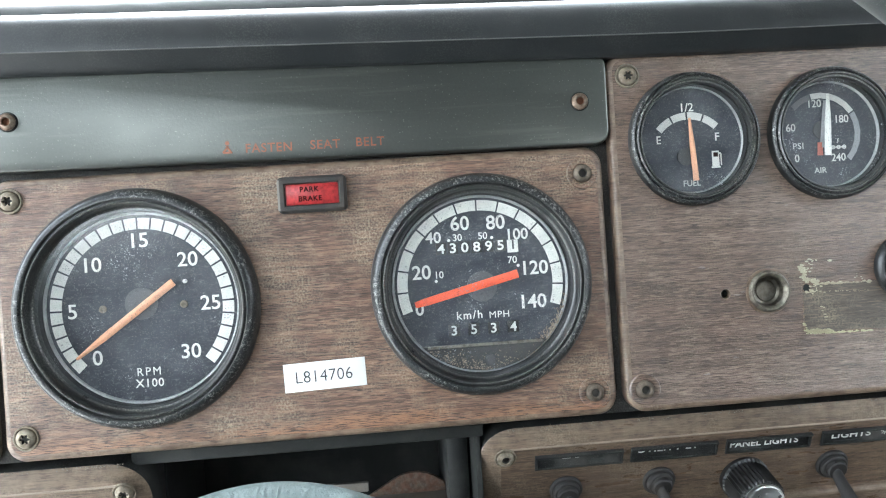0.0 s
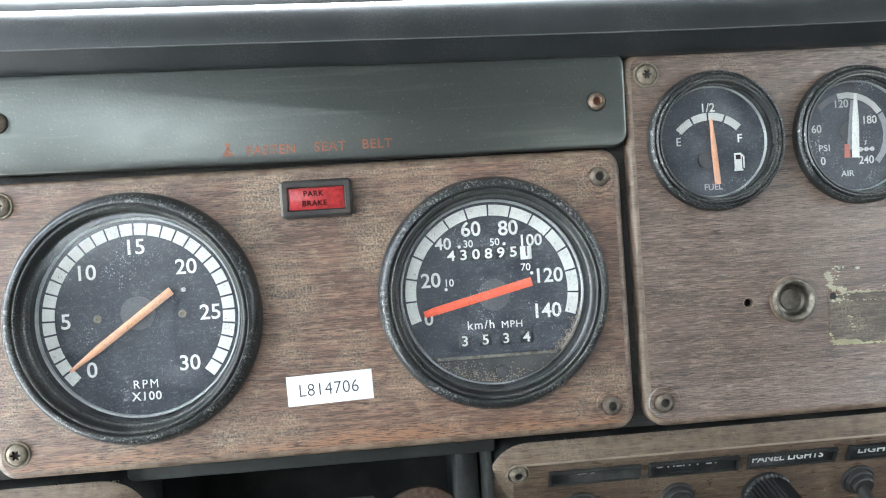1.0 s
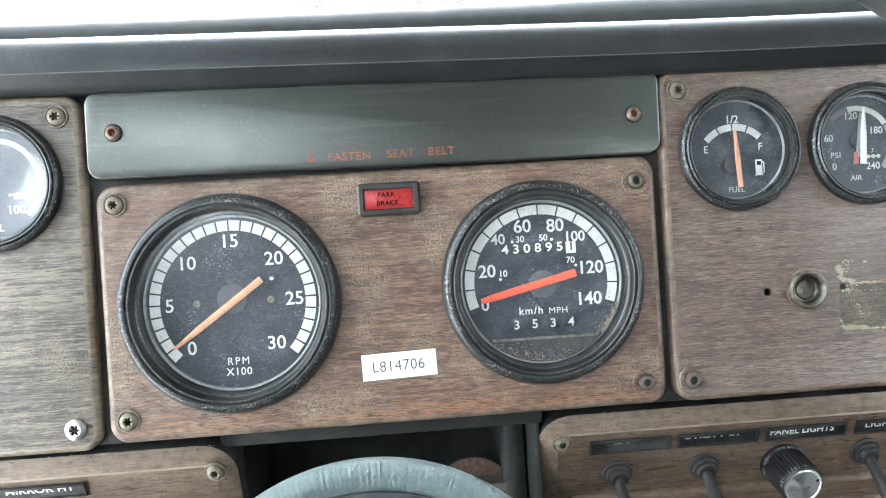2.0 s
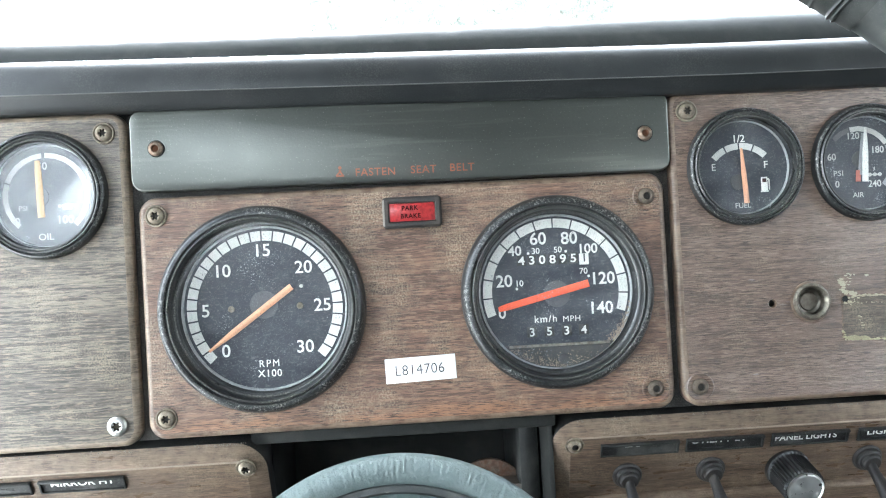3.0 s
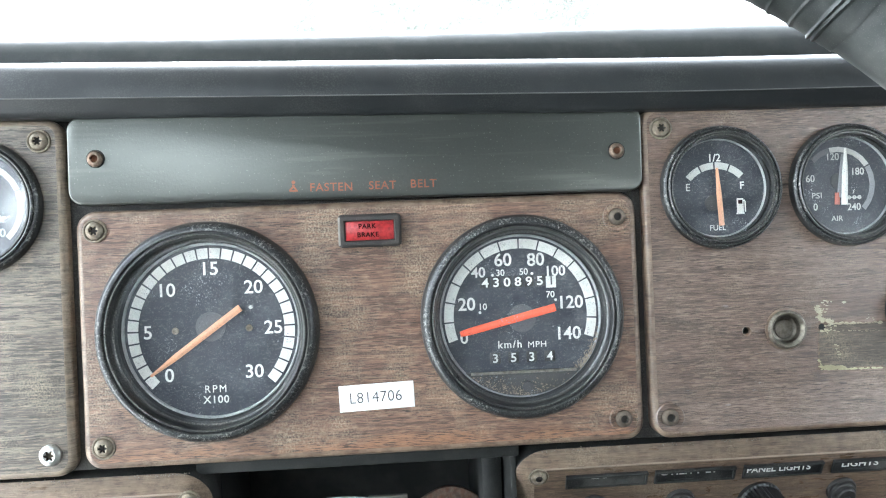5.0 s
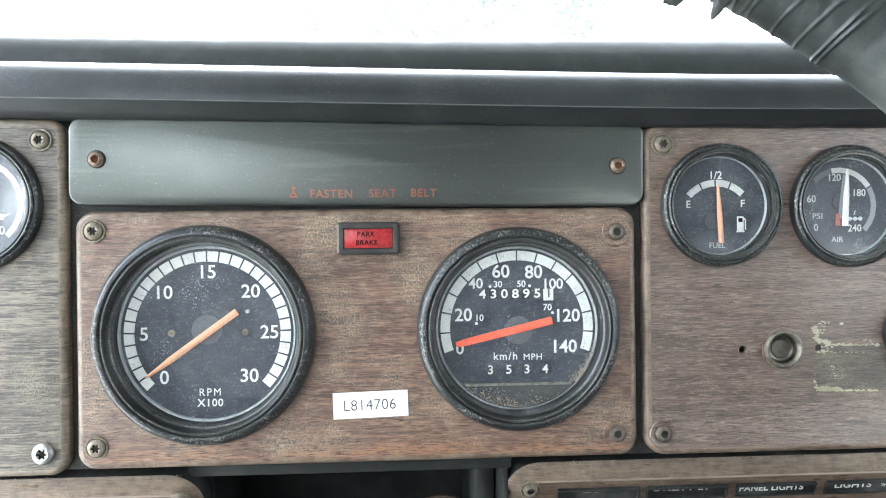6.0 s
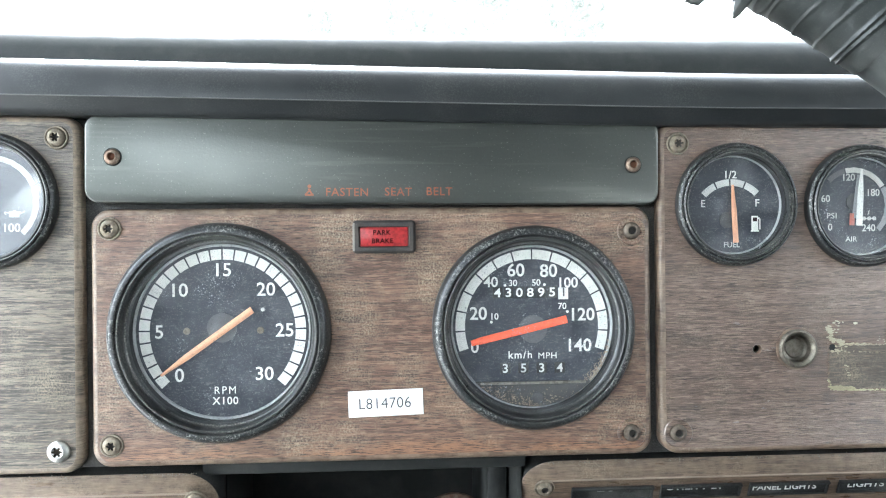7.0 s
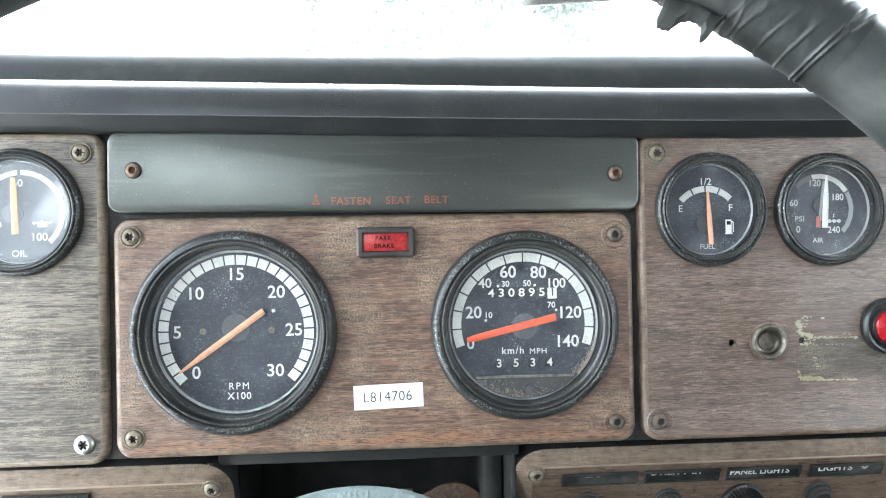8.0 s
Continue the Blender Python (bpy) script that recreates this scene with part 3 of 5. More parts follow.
for p, q in (((-0.0335, 0.0045), (-0.0295, 0.0045)), ((-0.0335, 0.0045), (-0.0310, 0.0072)), ((-0.0300, 0.0046), (-0.0320, 0.0074))):
    me = finish(bar(p, q, 0.0004, 0.0004, -0.00125, 0.0001))
    sym.from_mesh(me)
sym_head = lathe([(0.0009, 0), (0.0009, -0.0001), (0, -0.0001)], 12, sym, (-0.0315, -0.00125, 0.0086))
part("belt_symbol", sym_head, belt_ink, belt, "faded red seat belt symbol")

GRIME = [screw_mat, screw_mat, socket_mat]
for x, z in ((-0.1251, 1.0514), (-0.1250, 0.9491)):
    star_screw("screw", (x, 0, z), GRIME, "dull steel star screw in a cup washer")
for x, z, ring in ((0.1250, 1.0485, wood_mat), (0.1243, 0.9493, wood_mat), (0.1471, 0.9489, red_wood)):
    star_screw("screw", (x, -0.0003 if x < 0.13 and z < 1 else -0.0014 if z < 1 else 0, z), [grimy_mat, ring, socket_mat], "grimy sunken screw with a worn wood ring", 0.0042, 0.0072, True)
star_screw("screw", (0.1486, 0, 1.0913), GRIME, "dull steel star screw in a cup washer")
star_screw("screw", (-0.1490, 0, 1.0945), GRIME, "dull steel star screw in a cup washer")
star_screw("screw", (-0.1495, 0, 0.9470), [chrome_mat, chrome_mat, cavity_mat], "bright polished star screw", 0.0052, 0)
star_screw("screw", (-0.1230, -0.0010, 1.0852), [rust_mat, dark_mat, rust_fill], "tarnished copper-grey countersunk screw", 0.0038, 0.0043, True)
star_screw("screw", (0.1257, -0.0010, 1.0808), [rust_mat, dark_mat, rust_fill], "tarnished copper-grey countersunk screw", 0.0038, 0.0043, True)


# ---- gauges ----
BIG, SMALL = 0.0050, 0.0030     # depth of the dials behind the panels' faces
BIG_RING = ((1.0, 0.0010), (1.0, -0.0012), (0.994, -0.0030), (0.978, -0.0050), (0.958, -0.0064), (0.936, -0.0071), (0.914, -0.0071), (0.907, -0.0066), (0.901, -0.0057), (0.894, -0.0057),
            (0.888, -0.0064), (0.878, -0.0066), (0.869, -0.0060), (0.862, -0.0044), (0.846, -0.0020), (0.838, -0.0018), (0.833, -0.0012), (0.822, 0.0010))
SMALL_RING = ((1.0, 0.0010), (1.0, -0.0020), (0.988, -0.0036), (0.966, -0.0047), (0.946, -0.0049), (0.936, -0.0044), (0.930, -0.0036), (0.921, -0.0036), (0.914, -0.0046),
              (0.896, -0.0051), (0.882, -0.0050), (0.875, -0.0041), (0.866, -0.0041), (0.858, -0.0048), (0.836, -0.0047), (0.826, -0.0040), (0.819, -0.0028))


EDGES = {True: ((0.905, 0.914), (0.872, 0.890), (0.835, 0.846)), False: ((0.936, 0.947), (0.876, 0.897), (0.836, 0.860))}   # ridges rubbed pale


def gauge(name, x, z, R, label, big=True, glass=None):
    g = thing(name, (x, 0, z), label, "gauge", "dash gauges")
    face = BIG if big else SMALL
    turned = lathe([(R * r, y * (R / 0.052 if big else 1)) for r, y in (BIG_RING if big else SMALL_RING)], 128)
    for f in turned.faces:
        rad = math.hypot(f.calc_center_median().x, f.calc_center_median().z) / R
        f.material_index = 2 if any(p < rad < q for p, q in EDGES[big]) else 1 if (0.91 < rad < 0.982 if big else 0.87 < rad < 0.99) else 0
    part("bezel", turned, [bezel_mat, crest_mat, rubbed_mat], g, "scuffed black plastic bezel", angle=50)
    r0 = 0.822 if big else 0.819
    wall = [(R * r0, -0.0010 if not big else 0.0010), (R * (r0 - 0.006), face * 0.5), (R * (r0 - 0.012), face - 0.0012)]
    part("inner_ring", lathe(wall, 96), ring_mat, g, "black inner ring")
    lip = R * (r0 - 0.012)
    part("retaining_ring", lathe([(lip, face - 0.0012), (lip * 0.992, face - 0.0018), (lip * 0.978, face - 0.0016), (lip * 0.970, face - 0.0004)], 96), lip_mat, g, "thin grey ring at the dial's edge")
    HOST[g.name] = part("dial", lathe([(lip, face), (0, face)], 96), dial_mat, g, "dusty black dial face")
    at = -0.0014 if big else -0.0030
    part("lens", lathe([(R * (0.835 if big else 0.822), at), (R * 0.4, at - 0.0003), (0, at - 0.0004)], 64), glass or lens_mat, g, "dusty clear gauge glass")
    return g


def band(g, r0, r1, angles, mat, gap, depth, at=(0, 0), name="scale_segment"):
    for a, b in zip(angles, angles[1:]):
        s = 1 if a < b else -1
        part(name, arc_piece(r0, r1, a + s * gap, b - s * gap, depth - 0.0001), mat, HOST[g.name], "", (at[0], 0, at[1]))


def pointer(p, q, wide, tip, depth, thick, straight=0.7):
    """A pointer with a ridged back: even width from p, narrowing past the straight share to q."""
    p, q = Vector((p[0], depth, p[1])), Vector((q[0], depth, q[1]))
    side = (q - p).normalized().cross(Vector((0, 1, 0)))
    bm = bmesh.new()
    rows = []
    for f, w in ((0.0, wide), (straight, wide * 0.92), (1.0, tip)):
        c = p.lerp(q, f)
        rows.append([bm.verts.new(c + side * s * w + Vector((0, -thick * h, 0))) for s, h in ((-1, 0), (-1, 0.55), (-0.25, 1), (0.25, 1), (1, 0.55), (1, 0))])
    for a, b in zip(rows, rows[1:]):
        for k in range(6):
            bm.faces.new((a[k], a[(k + 1) % 6], b[(k + 1) % 6], b[k]))
    bm.faces.new(rows[0]), bm.faces.new(rows[-1][::-1])
    return bm


def disc(r, thick, n=32):
    return lathe([(r, 0.0), (r, -thick), (0, -thick)], n)


# rev counter
TX, TZ = -0.0741, 1.0016
tach = gauge("rev_counter", TX, TZ, 0.0523, "black rev counter with white scale and faded orange needle")
A0, A1 = 223.5, -43.0
step = (A1 - A0) / 30
band(tach, 0.0347, 0.0397, [A0 + step * k for k in range(31)], white_mat, 0.62, BIG)
for words, x, z in (("0", -0.0209, -0.0208), ("5", -0.0303, 0.0002), ("10", -0.0202, 0.0202), ("15", 0.0005, 0.0298), ("20", 0.0206, 0.0202), ("25", 0.0293, 0.0003), ("30", 0.0196, -0.0206)):
    lettering("numeral", words, 0.0065, x, z, BIG - 0.0001, white_mat, tach, 0.010, 1.02)
lettering("lettering", "RPM", 0.0037, 0.0007, -0.0283, BIG - 0.0001, white_mat, tach, 0.0, 0.95, 0, "", 1.3)
lettering("lettering", "X100", 0.0037, 0.0007, -0.0334, BIG - 0.0001, white_mat, tach, 0.012, 1.0, 0, "", 1.12)
part("pivot_disc", disc(0.0071, 0.0005, 40), hub_cap_mat, tach, "", (-0.0005, BIG, 0.0018))
for x, z in ((-0.0172, 0.0004), (0.0178, 0.0003)):
    part("dial_screw", lathe([(0.0017, -0.0001), (0.0016, -0.0007), (0.0010, -0.0007), (0.0009, -0.0002), (0, -0.0002)], 20), screw_mat, tach, "", (x, BIG, z))
part("stop_pin", lathe([(0.0009, 0), (0.0009, -0.0016), (0, -0.0017)], 12), dim_white, tach, "", (0.0191, BIG, 0.0104))
part("needle", pointer((0.0142, 0.0104), (-0.0290, -0.0205), 0.0017, 0.0006, BIG - 0.0012, 0.0013, 0.72), cream_mat, tach, "faded orange pointer")

# speedometer
SX, SZ = 0.0762, 1.0018
speedo = gauge("speedometer", SX, SZ, 0.0497, "black speedometer with white scale and orange-red needle")
B0, B1 = 199.0, -19.5
step = (B1 - B0) / 14
band(speedo, 0.0332, 0.0379, [B0 + step * k for k in range(15)], white_mat, 0.6, BIG)
for words, x, z, h in (("0", -0.0284, -0.0098, 0.0058), ("20", -0.0265, 0.0067, 0.0063), ("40", -0.0202, 0.0221, 0.0051), ("60", -0.0077, 0.0279, 0.0064),
                       ("80", 0.0086, 0.0274, 0.0064), ("100", 0.0186, 0.0214, 0.0051), ("120", 0.0258, 0.0056, 0.0063), ("140", 0.0241, -0.0097, 0.0063)):
    lettering("numeral", words, h, x, z, BIG - 0.0001, white_mat, speedo, 0.016, 1.0)
for words, x, z, dx, dz in (("10", -0.0183, 0.0051, -0.0201, 0.0023), ("30", -0.0092, 0.0215, -0.0132, 0.0204), ("50", 0.0024, 0.0216, 0.0065, 0.0205), ("70", 0.0153, 0.0098, 0.0178, 0.0070)):
    lettering("numeral", words, 0.0032, x, z, BIG - 0.0001, white_mat, speedo, 0.012, 1.0)
    part("speed_dot", disc(0.0007, 0.0003, 12), white_mat, speedo, "", (dx, BIG, dz))
for k, words in enumerate("430895"):
    drum = part("odometer_drum", box(-0.0024, 0.0024, -0.0003, 0, -0.0028, 0.0028, 0.0002), plate_mat, speedo, "", (-0.0170 + 0.00545 * k, BIG, 0.0168))
    lettering("digit", words, 0.0044, 0, 0, -0.0003, white_mat, drum, 0.020, 1.14)
drum = part("odometer_drum", box(-0.0025, 0.0025, -0.0003, 0, -0.0029, 0.0029, 0.0002), white_mat, speedo, "white last drum", (0.0158, BIG, 0.0160))
lettering("digit", "1", 0.0042, 0.0002, 0.0007, -0.0003, ink_mat, drum, 0.02, 1.0)
lettering("lettering", "km/h", 0.0037, -0.0059, -0.0140, BIG - 0.0001, white_mat, speedo, 0.012, 1.0, 0, "", 1.22)
lettering("lettering", "MPH", 0.0031, 0.0077, -0.0146, BIG - 0.0001, white_mat, speedo, 0.0, 1.05, 0, "", 1.12)
for k, words in enumerate("3534"):
    drum = part("trip_drum", box(-0.0026, 0.0026, -0.0003, 0, -0.0027, 0.0027, 0.0002), plate_mat, speedo, "", (-0.0134 + 0.00905 * k, BIG, -0.0206))
    lettering("digit", words, 0.0044, 0, 0, -0.0003, dim_white, drum, 0.016, 1.05)
part("pivot_disc", disc(0.0069, 0.0005, 40), hub_cap_mat, speedo, "", (0.0006, BIG, -0.0014))
part("needle", pointer((0.0172, 0.0034), (-0.0303, -0.0078), 0.0019, 0.0013, BIG - 0.0012, 0.0010, 0.9), orange_mat, speedo, "orange-red pointer")


def segment_lip(R, z, y0, y1):
    """The part of a disc below the height z, between depths y0 and y1."""
    bm = bmesh.new()
    a = math.asin(-z / R)
    pts = [(R * math.cos(-a - (math.pi - 2 * a) * k / 24), R * math.sin(-a - (math.pi - 2 * a) * k / 24)) for k in range(25)]
    lo = [bm.verts.new((x, y0, zz)) for x, zz in pts]
    hi = [bm.verts.new((x, y1, zz)) for x, zz in pts]
    bm.faces.new(hi)
    for k in range(25):
        bm.faces.new((lo[k], lo[(k + 1) % 25], hi[(k + 1) % 25], hi[k]))
    return bm


MASK = 0.0022
part("lower_mask", segment_lip(0.0392, -0.0270, BIG, MASK), mask_mat, speedo, "black lower mask with sandy dirt")
part("mask_edge", box(-0.0260, 0.0262, MASK - 0.0005, MASK + 0.0004, -0.0281, -0.0268, 0.0002), ferrule_mat, speedo, "grey mask edge")
part("reset_knob", lathe([(0.0027, MASK), (0.0027, MASK - 0.0012), (0.0019, MASK - 0.0016), (0, MASK - 0.0016)], 24), rubber_mat, speedo, "", (0.0018, 0, -0.0346))
rng = random.Random(5)
crumbs = bmesh.new()
for k in range(1100):
    if k % 3 == 0:
        x = rng.gauss(-0.006, 0.010)
        if abs(x) > 0.026:
            continue
        z = min(-math.sqrt(0.0388 ** 2 - x * x) + abs(rng.gauss(0, 0.0028)), -0.0292)
        y = MASK
    else:
        a, r = radians(rng.triangular(-75, -10, -38)), 0.0396 - abs(rng.gauss(0, 0.0015))
        x, z, y = r * math.cos(a), r * math.sin(a), MASK + 0.0004
    bmesh.ops.create_icosphere(crumbs, subdivisions=1, radius=rng.uniform(0.00010, 0.00032), matrix=Matrix.Translation((x, y, z)))
tagged(part("dirt", crumbs, dirt_mat, speedo, "sandy dirt along the lower rim"), kind="stuff")

# fuel gauge
FX, FZ = 0.1775, 1.0610
fuel = gauge("fuel_gauge", FX, FZ, 0.0304, "small black fuel gauge with faded orange needle, half full", False)
band(fuel, 0.0168, 0.0201, [140, 115, 91.5, 68, 43], dim_white, 1.4, SMALL, (-0.0008, -0.0072))
lettering("numeral", "1/2", 0.0039, -0.0006, 0.0152, SMALL - 0.0001, white_mat, fuel, 0.010, 1.0)
lettering("lettering", "E", 0.0037, -0.0149, 0.0008, SMALL - 0.0001, white_mat, fuel, 0.008, 0.95)
lettering("lettering", "F", 0.0037, 0.0128, 0.0010, SMALL - 0.0001, white_mat, fuel, 0.014, 1.0)
lettering("lettering", "FUEL", 0.0028, -0.0004, -0.0198, SMALL - 0.0001, dim_white, fuel, 0.004, 1.0)
pump = box(-0.0022, 0.0012, -0.0003, 0, -0.0036, 0.0036, 0.0002)
box(-0.0026, 0.0016, -0.0003, 0, -0.0043, -0.0036, 0.0001, pump)
box(0.0012, 0.0020, -0.0003, 0, 0.0020, 0.0028, 0.0001, pump)
box(0.0018, 0.0024, -0.0003, 0, -0.0032, 0.0022, 0.0001, pump)
part("pump_symbol", pump, white_mat, fuel, "", (0.0119, SMALL, -0.0091))
part("pump_window", box(-0.0016, 0.0006, -0.0002, 0, 0.0008, 0.0028, 0.0001), black_ink, fuel, "", (0.0119, SMALL - 0.0003, -0.0091))
part("pivot_disc", disc(0.0040, 0.0005), dark_disc, fuel, "", (-0.0027, SMALL, -0.0075))
part("needle", pointer((0.0011, -0.0188), (-0.0004, 0.0100), 0.0013, 0.0005, SMALL - 0.0010, 0.0012, 0.55), cream_mat, fuel, "faded orange pointer")

# air gauge
AX, AZ = 0.2431, 1.0600
air = gauge("air_pressure_gauge", AX, AZ, 0.0305, "small black air pressure gauge with white and red needles", False, scratched_mat)
at = (-0.0030, 0.0005)
band(air, 0.0165, 0.0191, [137, 104], hub_cap_mat, 1.2, SMALL, at)
band(air, 0.0165, 0.0191, [104, 31], dim_white, 1.2, SMALL, at)
band(air, 0.0165, 0.0191, [31, -45], aged_mat, 1.2, SMALL, at)
for words, x, z in (("120", -0.0051, 0.0147), ("180", 0.0077, 0.0069), ("240", 0.0049, -0.0109), ("60", -0.0174, 0.0040), ("0", -0.0152, -0.0104)):
    lettering("numeral", words, 0.0036, x, z, SMALL - 0.0001, dim_white, air, 0.010, 0.95)
lettering("lettering", "PSI", 0.0029, -0.0143, -0.0047, SMALL - 0.0001, dim_white, air, 0.004, 1.05, 0, "", 1.1)
lettering("lettering", "AIR", 0.0027, -0.0042, -0.0165, SMALL - 0.0001, dim_white, air, 0.004, 1.05)
axle = box(-0.0034, 0.0034, -0.0002, 0, -0.0003, 0.0003, 0.0001)
for x in (-0.0027, 0, 0.0027):
    lathe([(0.0010, 0), (0.0010, -0.0002), (0.0005, -0.0002), (0.0005, 0)], 14, axle, (x, 0, 0))
for p, q in (((-0.0008, 0.0020), (0.0, 0.0026)), ((0.0, 0.0026), (-0.0004, 0.0034)), ((-0.0004, 0.0034), (0.0003, 0.0040))):
    axle.from_mesh(finish(bar(p, q, 0.0002, 0.0002, 0, 0.0002)))
part("axle_symbol", axle, dim_white, air, "", (0.0052, SMALL, -0.0062))
part("pivot_disc", disc(0.0042, 0.0005), dark_disc, air, "", (-0.0026, SMALL, 0.0022))
part("grey_needle", pointer((-0.0030, -0.0060), (-0.0003, 0.0158), 0.0012, 0.0009, SMALL - 0.0006, 0.0005), aged_mat, air, "grey pointer behind the white one")
part("red_needle", pointer((-0.0043, -0.0096), (-0.0040, -0.0036), 0.0013, 0.0012, SMALL - 0.0006, 0.0006), faded_red, air, "faded red pointer")
part("needle", pointer((-0.0013, -0.0098), (0.0003, 0.0186), 0.0016, 0.0005, SMALL - 0.0018, 0.0008, 0.55), white_mat, air, "white pointer")

# oil gauge
OX, OZ = -0.1803, 1.0648
oil = gauge("oil_pressure_gauge", OX, OZ, 0.0322, "small black oil pressure gauge with hazy glass and amber needle", False, hazy_mat)
band(oil, 0.0192, 0.0218, [228, 160, 93.5], white_mat, 1.0, SMALL)
band(oil, 0.0192, 0.0218, [90.5, 21, -48], white_mat, 0.7, SMALL)
for words, x, z, h in (("50", -0.0016, 0.0152, 0.0038), ("0", -0.0150, -0.0124, 0.0041), ("100", 0.0092, -0.0124, 0.0041)):
    lettering("numeral", words, h, x, z, SMALL - 0.0001, white_mat, oil, 0.014, 1.0)
lettering("lettering", "OIL", 0.0034, -0.0011, -0.0207, SMALL - 0.0001, white_mat, oil, 0.008, 1.05)
lettering("lettering", "PSI", 0.0028, -0.0120, -0.0058, SMALL - 0.0001, dim_white, oil, 0.0, 1.0)
can = box(-0.0024, 0.0024, -0.0002, 0, -0.0015, 0.0006, 0.0002)
box(-0.0008, 0.0008, -0.0002, 0, 0.0010, 0.0018, 0.0001, can)
for p, q in (((0.0024, 0.0000), (0.0048, 0.0014)), ((-0.0024, 0.0004), (-0.0046, 0.0010)), ((-0.0046, 0.0010), (-0.0040, -0.0004)), ((-0.0026, 0.0010), (0.0030, 0.0010))):
    can.from_mesh(finish(bar(p, q, 0.0003, 0.0003, 0, 0.0002)))
part("oil_can_symbol", can, white_mat, oil, "", (0.0103, SMALL, -0.0060))
part("pivot_disc", disc(0.0052, 0.0005), hub_cap_mat, oil, "", (-0.0040, SMALL, -0.0005))
part("needle", pointer((-0.0024, -0.0109), (-0.0032, 0.0178), 0.0017, 0.0012, SMALL - 0.0010, 0.0010, 0.8), amber_mat, oil, "faded amber pointer")

# ---- park brake lamp, sticker ----
lamp = thing("park_brake_lamp", (0.0040, 0, 1.0465), "red park brake warning lamp in a black housing", "warning lamp")
fr = bmesh.new()
rows = [(0.0, 0.0), (0.0, -0.0032), (0.0012, -0.0044), (0.0028, -0.0044), (0.0034, -0.0030), (0.0036, -0.0026)]
rings = [[fr.verts.new((x, y, z)) for x, z in rounded(0.0300, 0.0158, 0.0020, d, 3)] for d, y in rows]
for a, b in zip(rings, rings[1:]):
    for k in range(len(a)):
        q = (k + 1) % len(a)
        fr.faces.new((a[k], a[q], b[q], b[k]))
part("housing", fr, rubber_mat, lamp, "black housing with worn grey sides")
part("worn_side", box(-0.01495, -0.0128, -0.0042, -0.0002, -0.0068, 0.0068, 0.0007), worn_mat, lamp, "grey worn end of the housing")
part("lens_edge", box(-0.0122, 0.0122, -0.0030, -0.0004, -0.0053, 0.0053, 0.0004), edge_red, lamp, "pale edge round the lens")
HOST[lamp.name] = part("lens", box(-0.0116, 0.0116, -0.0036, -0.0005, -0.0047, 0.0047, 0.0008), red_mat, lamp, "red ribbed lens")
lettering("lettering", "PARK", 0.0023, -0.0010, 0.0021, -0.0039, black_ink, lamp, 0.022, 1.0, 0, "", 1.12)
lettering("lettering", "BRAKE", 0.0023, -0.0008, -0.0019, -0.0039, black_ink, lamp, 0.022, 1.0, 0, "", 1.12)
tag = thing("sticker", (0.0040, 0, 0.9665), "white paper sticker with a printed number on wood", "sticker")
st = box(-0.0180, 0.0180, -0.0003, 0.0, -0.0063, 0.0063, 0.0001)
bmesh.ops.rotate(st, cent=(0, 0, 0), matrix=Matrix.Rotation(radians(-1.6), 3, "Y"), verts=st.verts[:])
HOST[tag.name] = part("paper", st, label_mat, tag)
lettering("lettering", "L814706", 0.0054, -0.0004, 0.0, -0.00036, ink_mat, tag, -0.008, 0.94, 1.6, "grey printed number", 1.05)

# ---- fittings of the right-hand panel ----
h = thing("screw_hole", (0.1882, 0, 0.9892), "small empty screw hole with a worn rim", "hole")
part("rim", lathe([(0.0025, -0.0001), (0.0023, -0.0001), (0.0019, 0.0006), (0.0018, 0.0020)], 24), wood_edge, h, "pale worn chamfer")
part("cavity", lathe([(0.0018, 0.0020), (0.0017, 0.0054), (0, 0.0055)], 24), cowl_mat, h)
h = thing("screw_hole", (0.2267, 0, 0.9894), "small empty screw hole with a worn rim", "hole")
part("rim", lathe([(0.0022, 0.0), (0.0020, -0.0002), (0.0017, -0.0001), (0.0017, 0.0)], 24), red_wood, h)
# flat near-black disc paints the hole's shade; no bore is cut here
part("cavity", lathe([(0.0017, -0.00012), (0, -0.00012)], 24), cowl_mat, h)
soc = thing("socket_ferrule", (0.2085, 0, 0.9892), "dull nickel ring round an empty socket", "socket")
part("ring", lathe([(0.0097, 0.0), (0.0096, -0.0013), (0.0090, -0.0022), (0.0084, -0.0024), (0.0079, -0.0020), (0.0070, -0.0004), (0.0069, 0.0)], 48), ferrule_mat, soc)
part("washer", lathe([(0.0108, 0.0), (0.0107, -0.0004), (0.0094, -0.0005)], 48), wood_edge, soc, "worn wood round the ring")
part("bore", lathe([(0.0070, -0.0004), (0.0066, 0.0008), (0.0062, 0.0018), (0.0050, 0.0024), (0.0045, 0.0020), (0.0020, 0.0024), (0, 0.0022)], 40), bore_mat, soc, "scratched metal bore")
jewel = thing("red_indicator", (0.2750, 0, 0.9962), "round red jewel lamp in a black bezel", "warning lamp")
part("bezel", lathe([(0.0152, 0.0), (0.0152, -0.0018), (0.0146, -0.0034), (0.0136, -0.0042), (0.0128, -0.0040), (0.0118, -0.0028), (0.0112, -0.0030), (0.0107, -0.0046), (0.0101, -0.0048), (0.0096, -0.0038)], 48), bezel_mat, jewel)
dome = lathe([(0.0097, -0.0036), (0.0086, -0.0050), (0.0060, -0.0063), (0.0031, -0.0070), (0, -0.0072)], 14)
part("lens", dome, jewel_mat, jewel, "faceted red lens", angle=5)


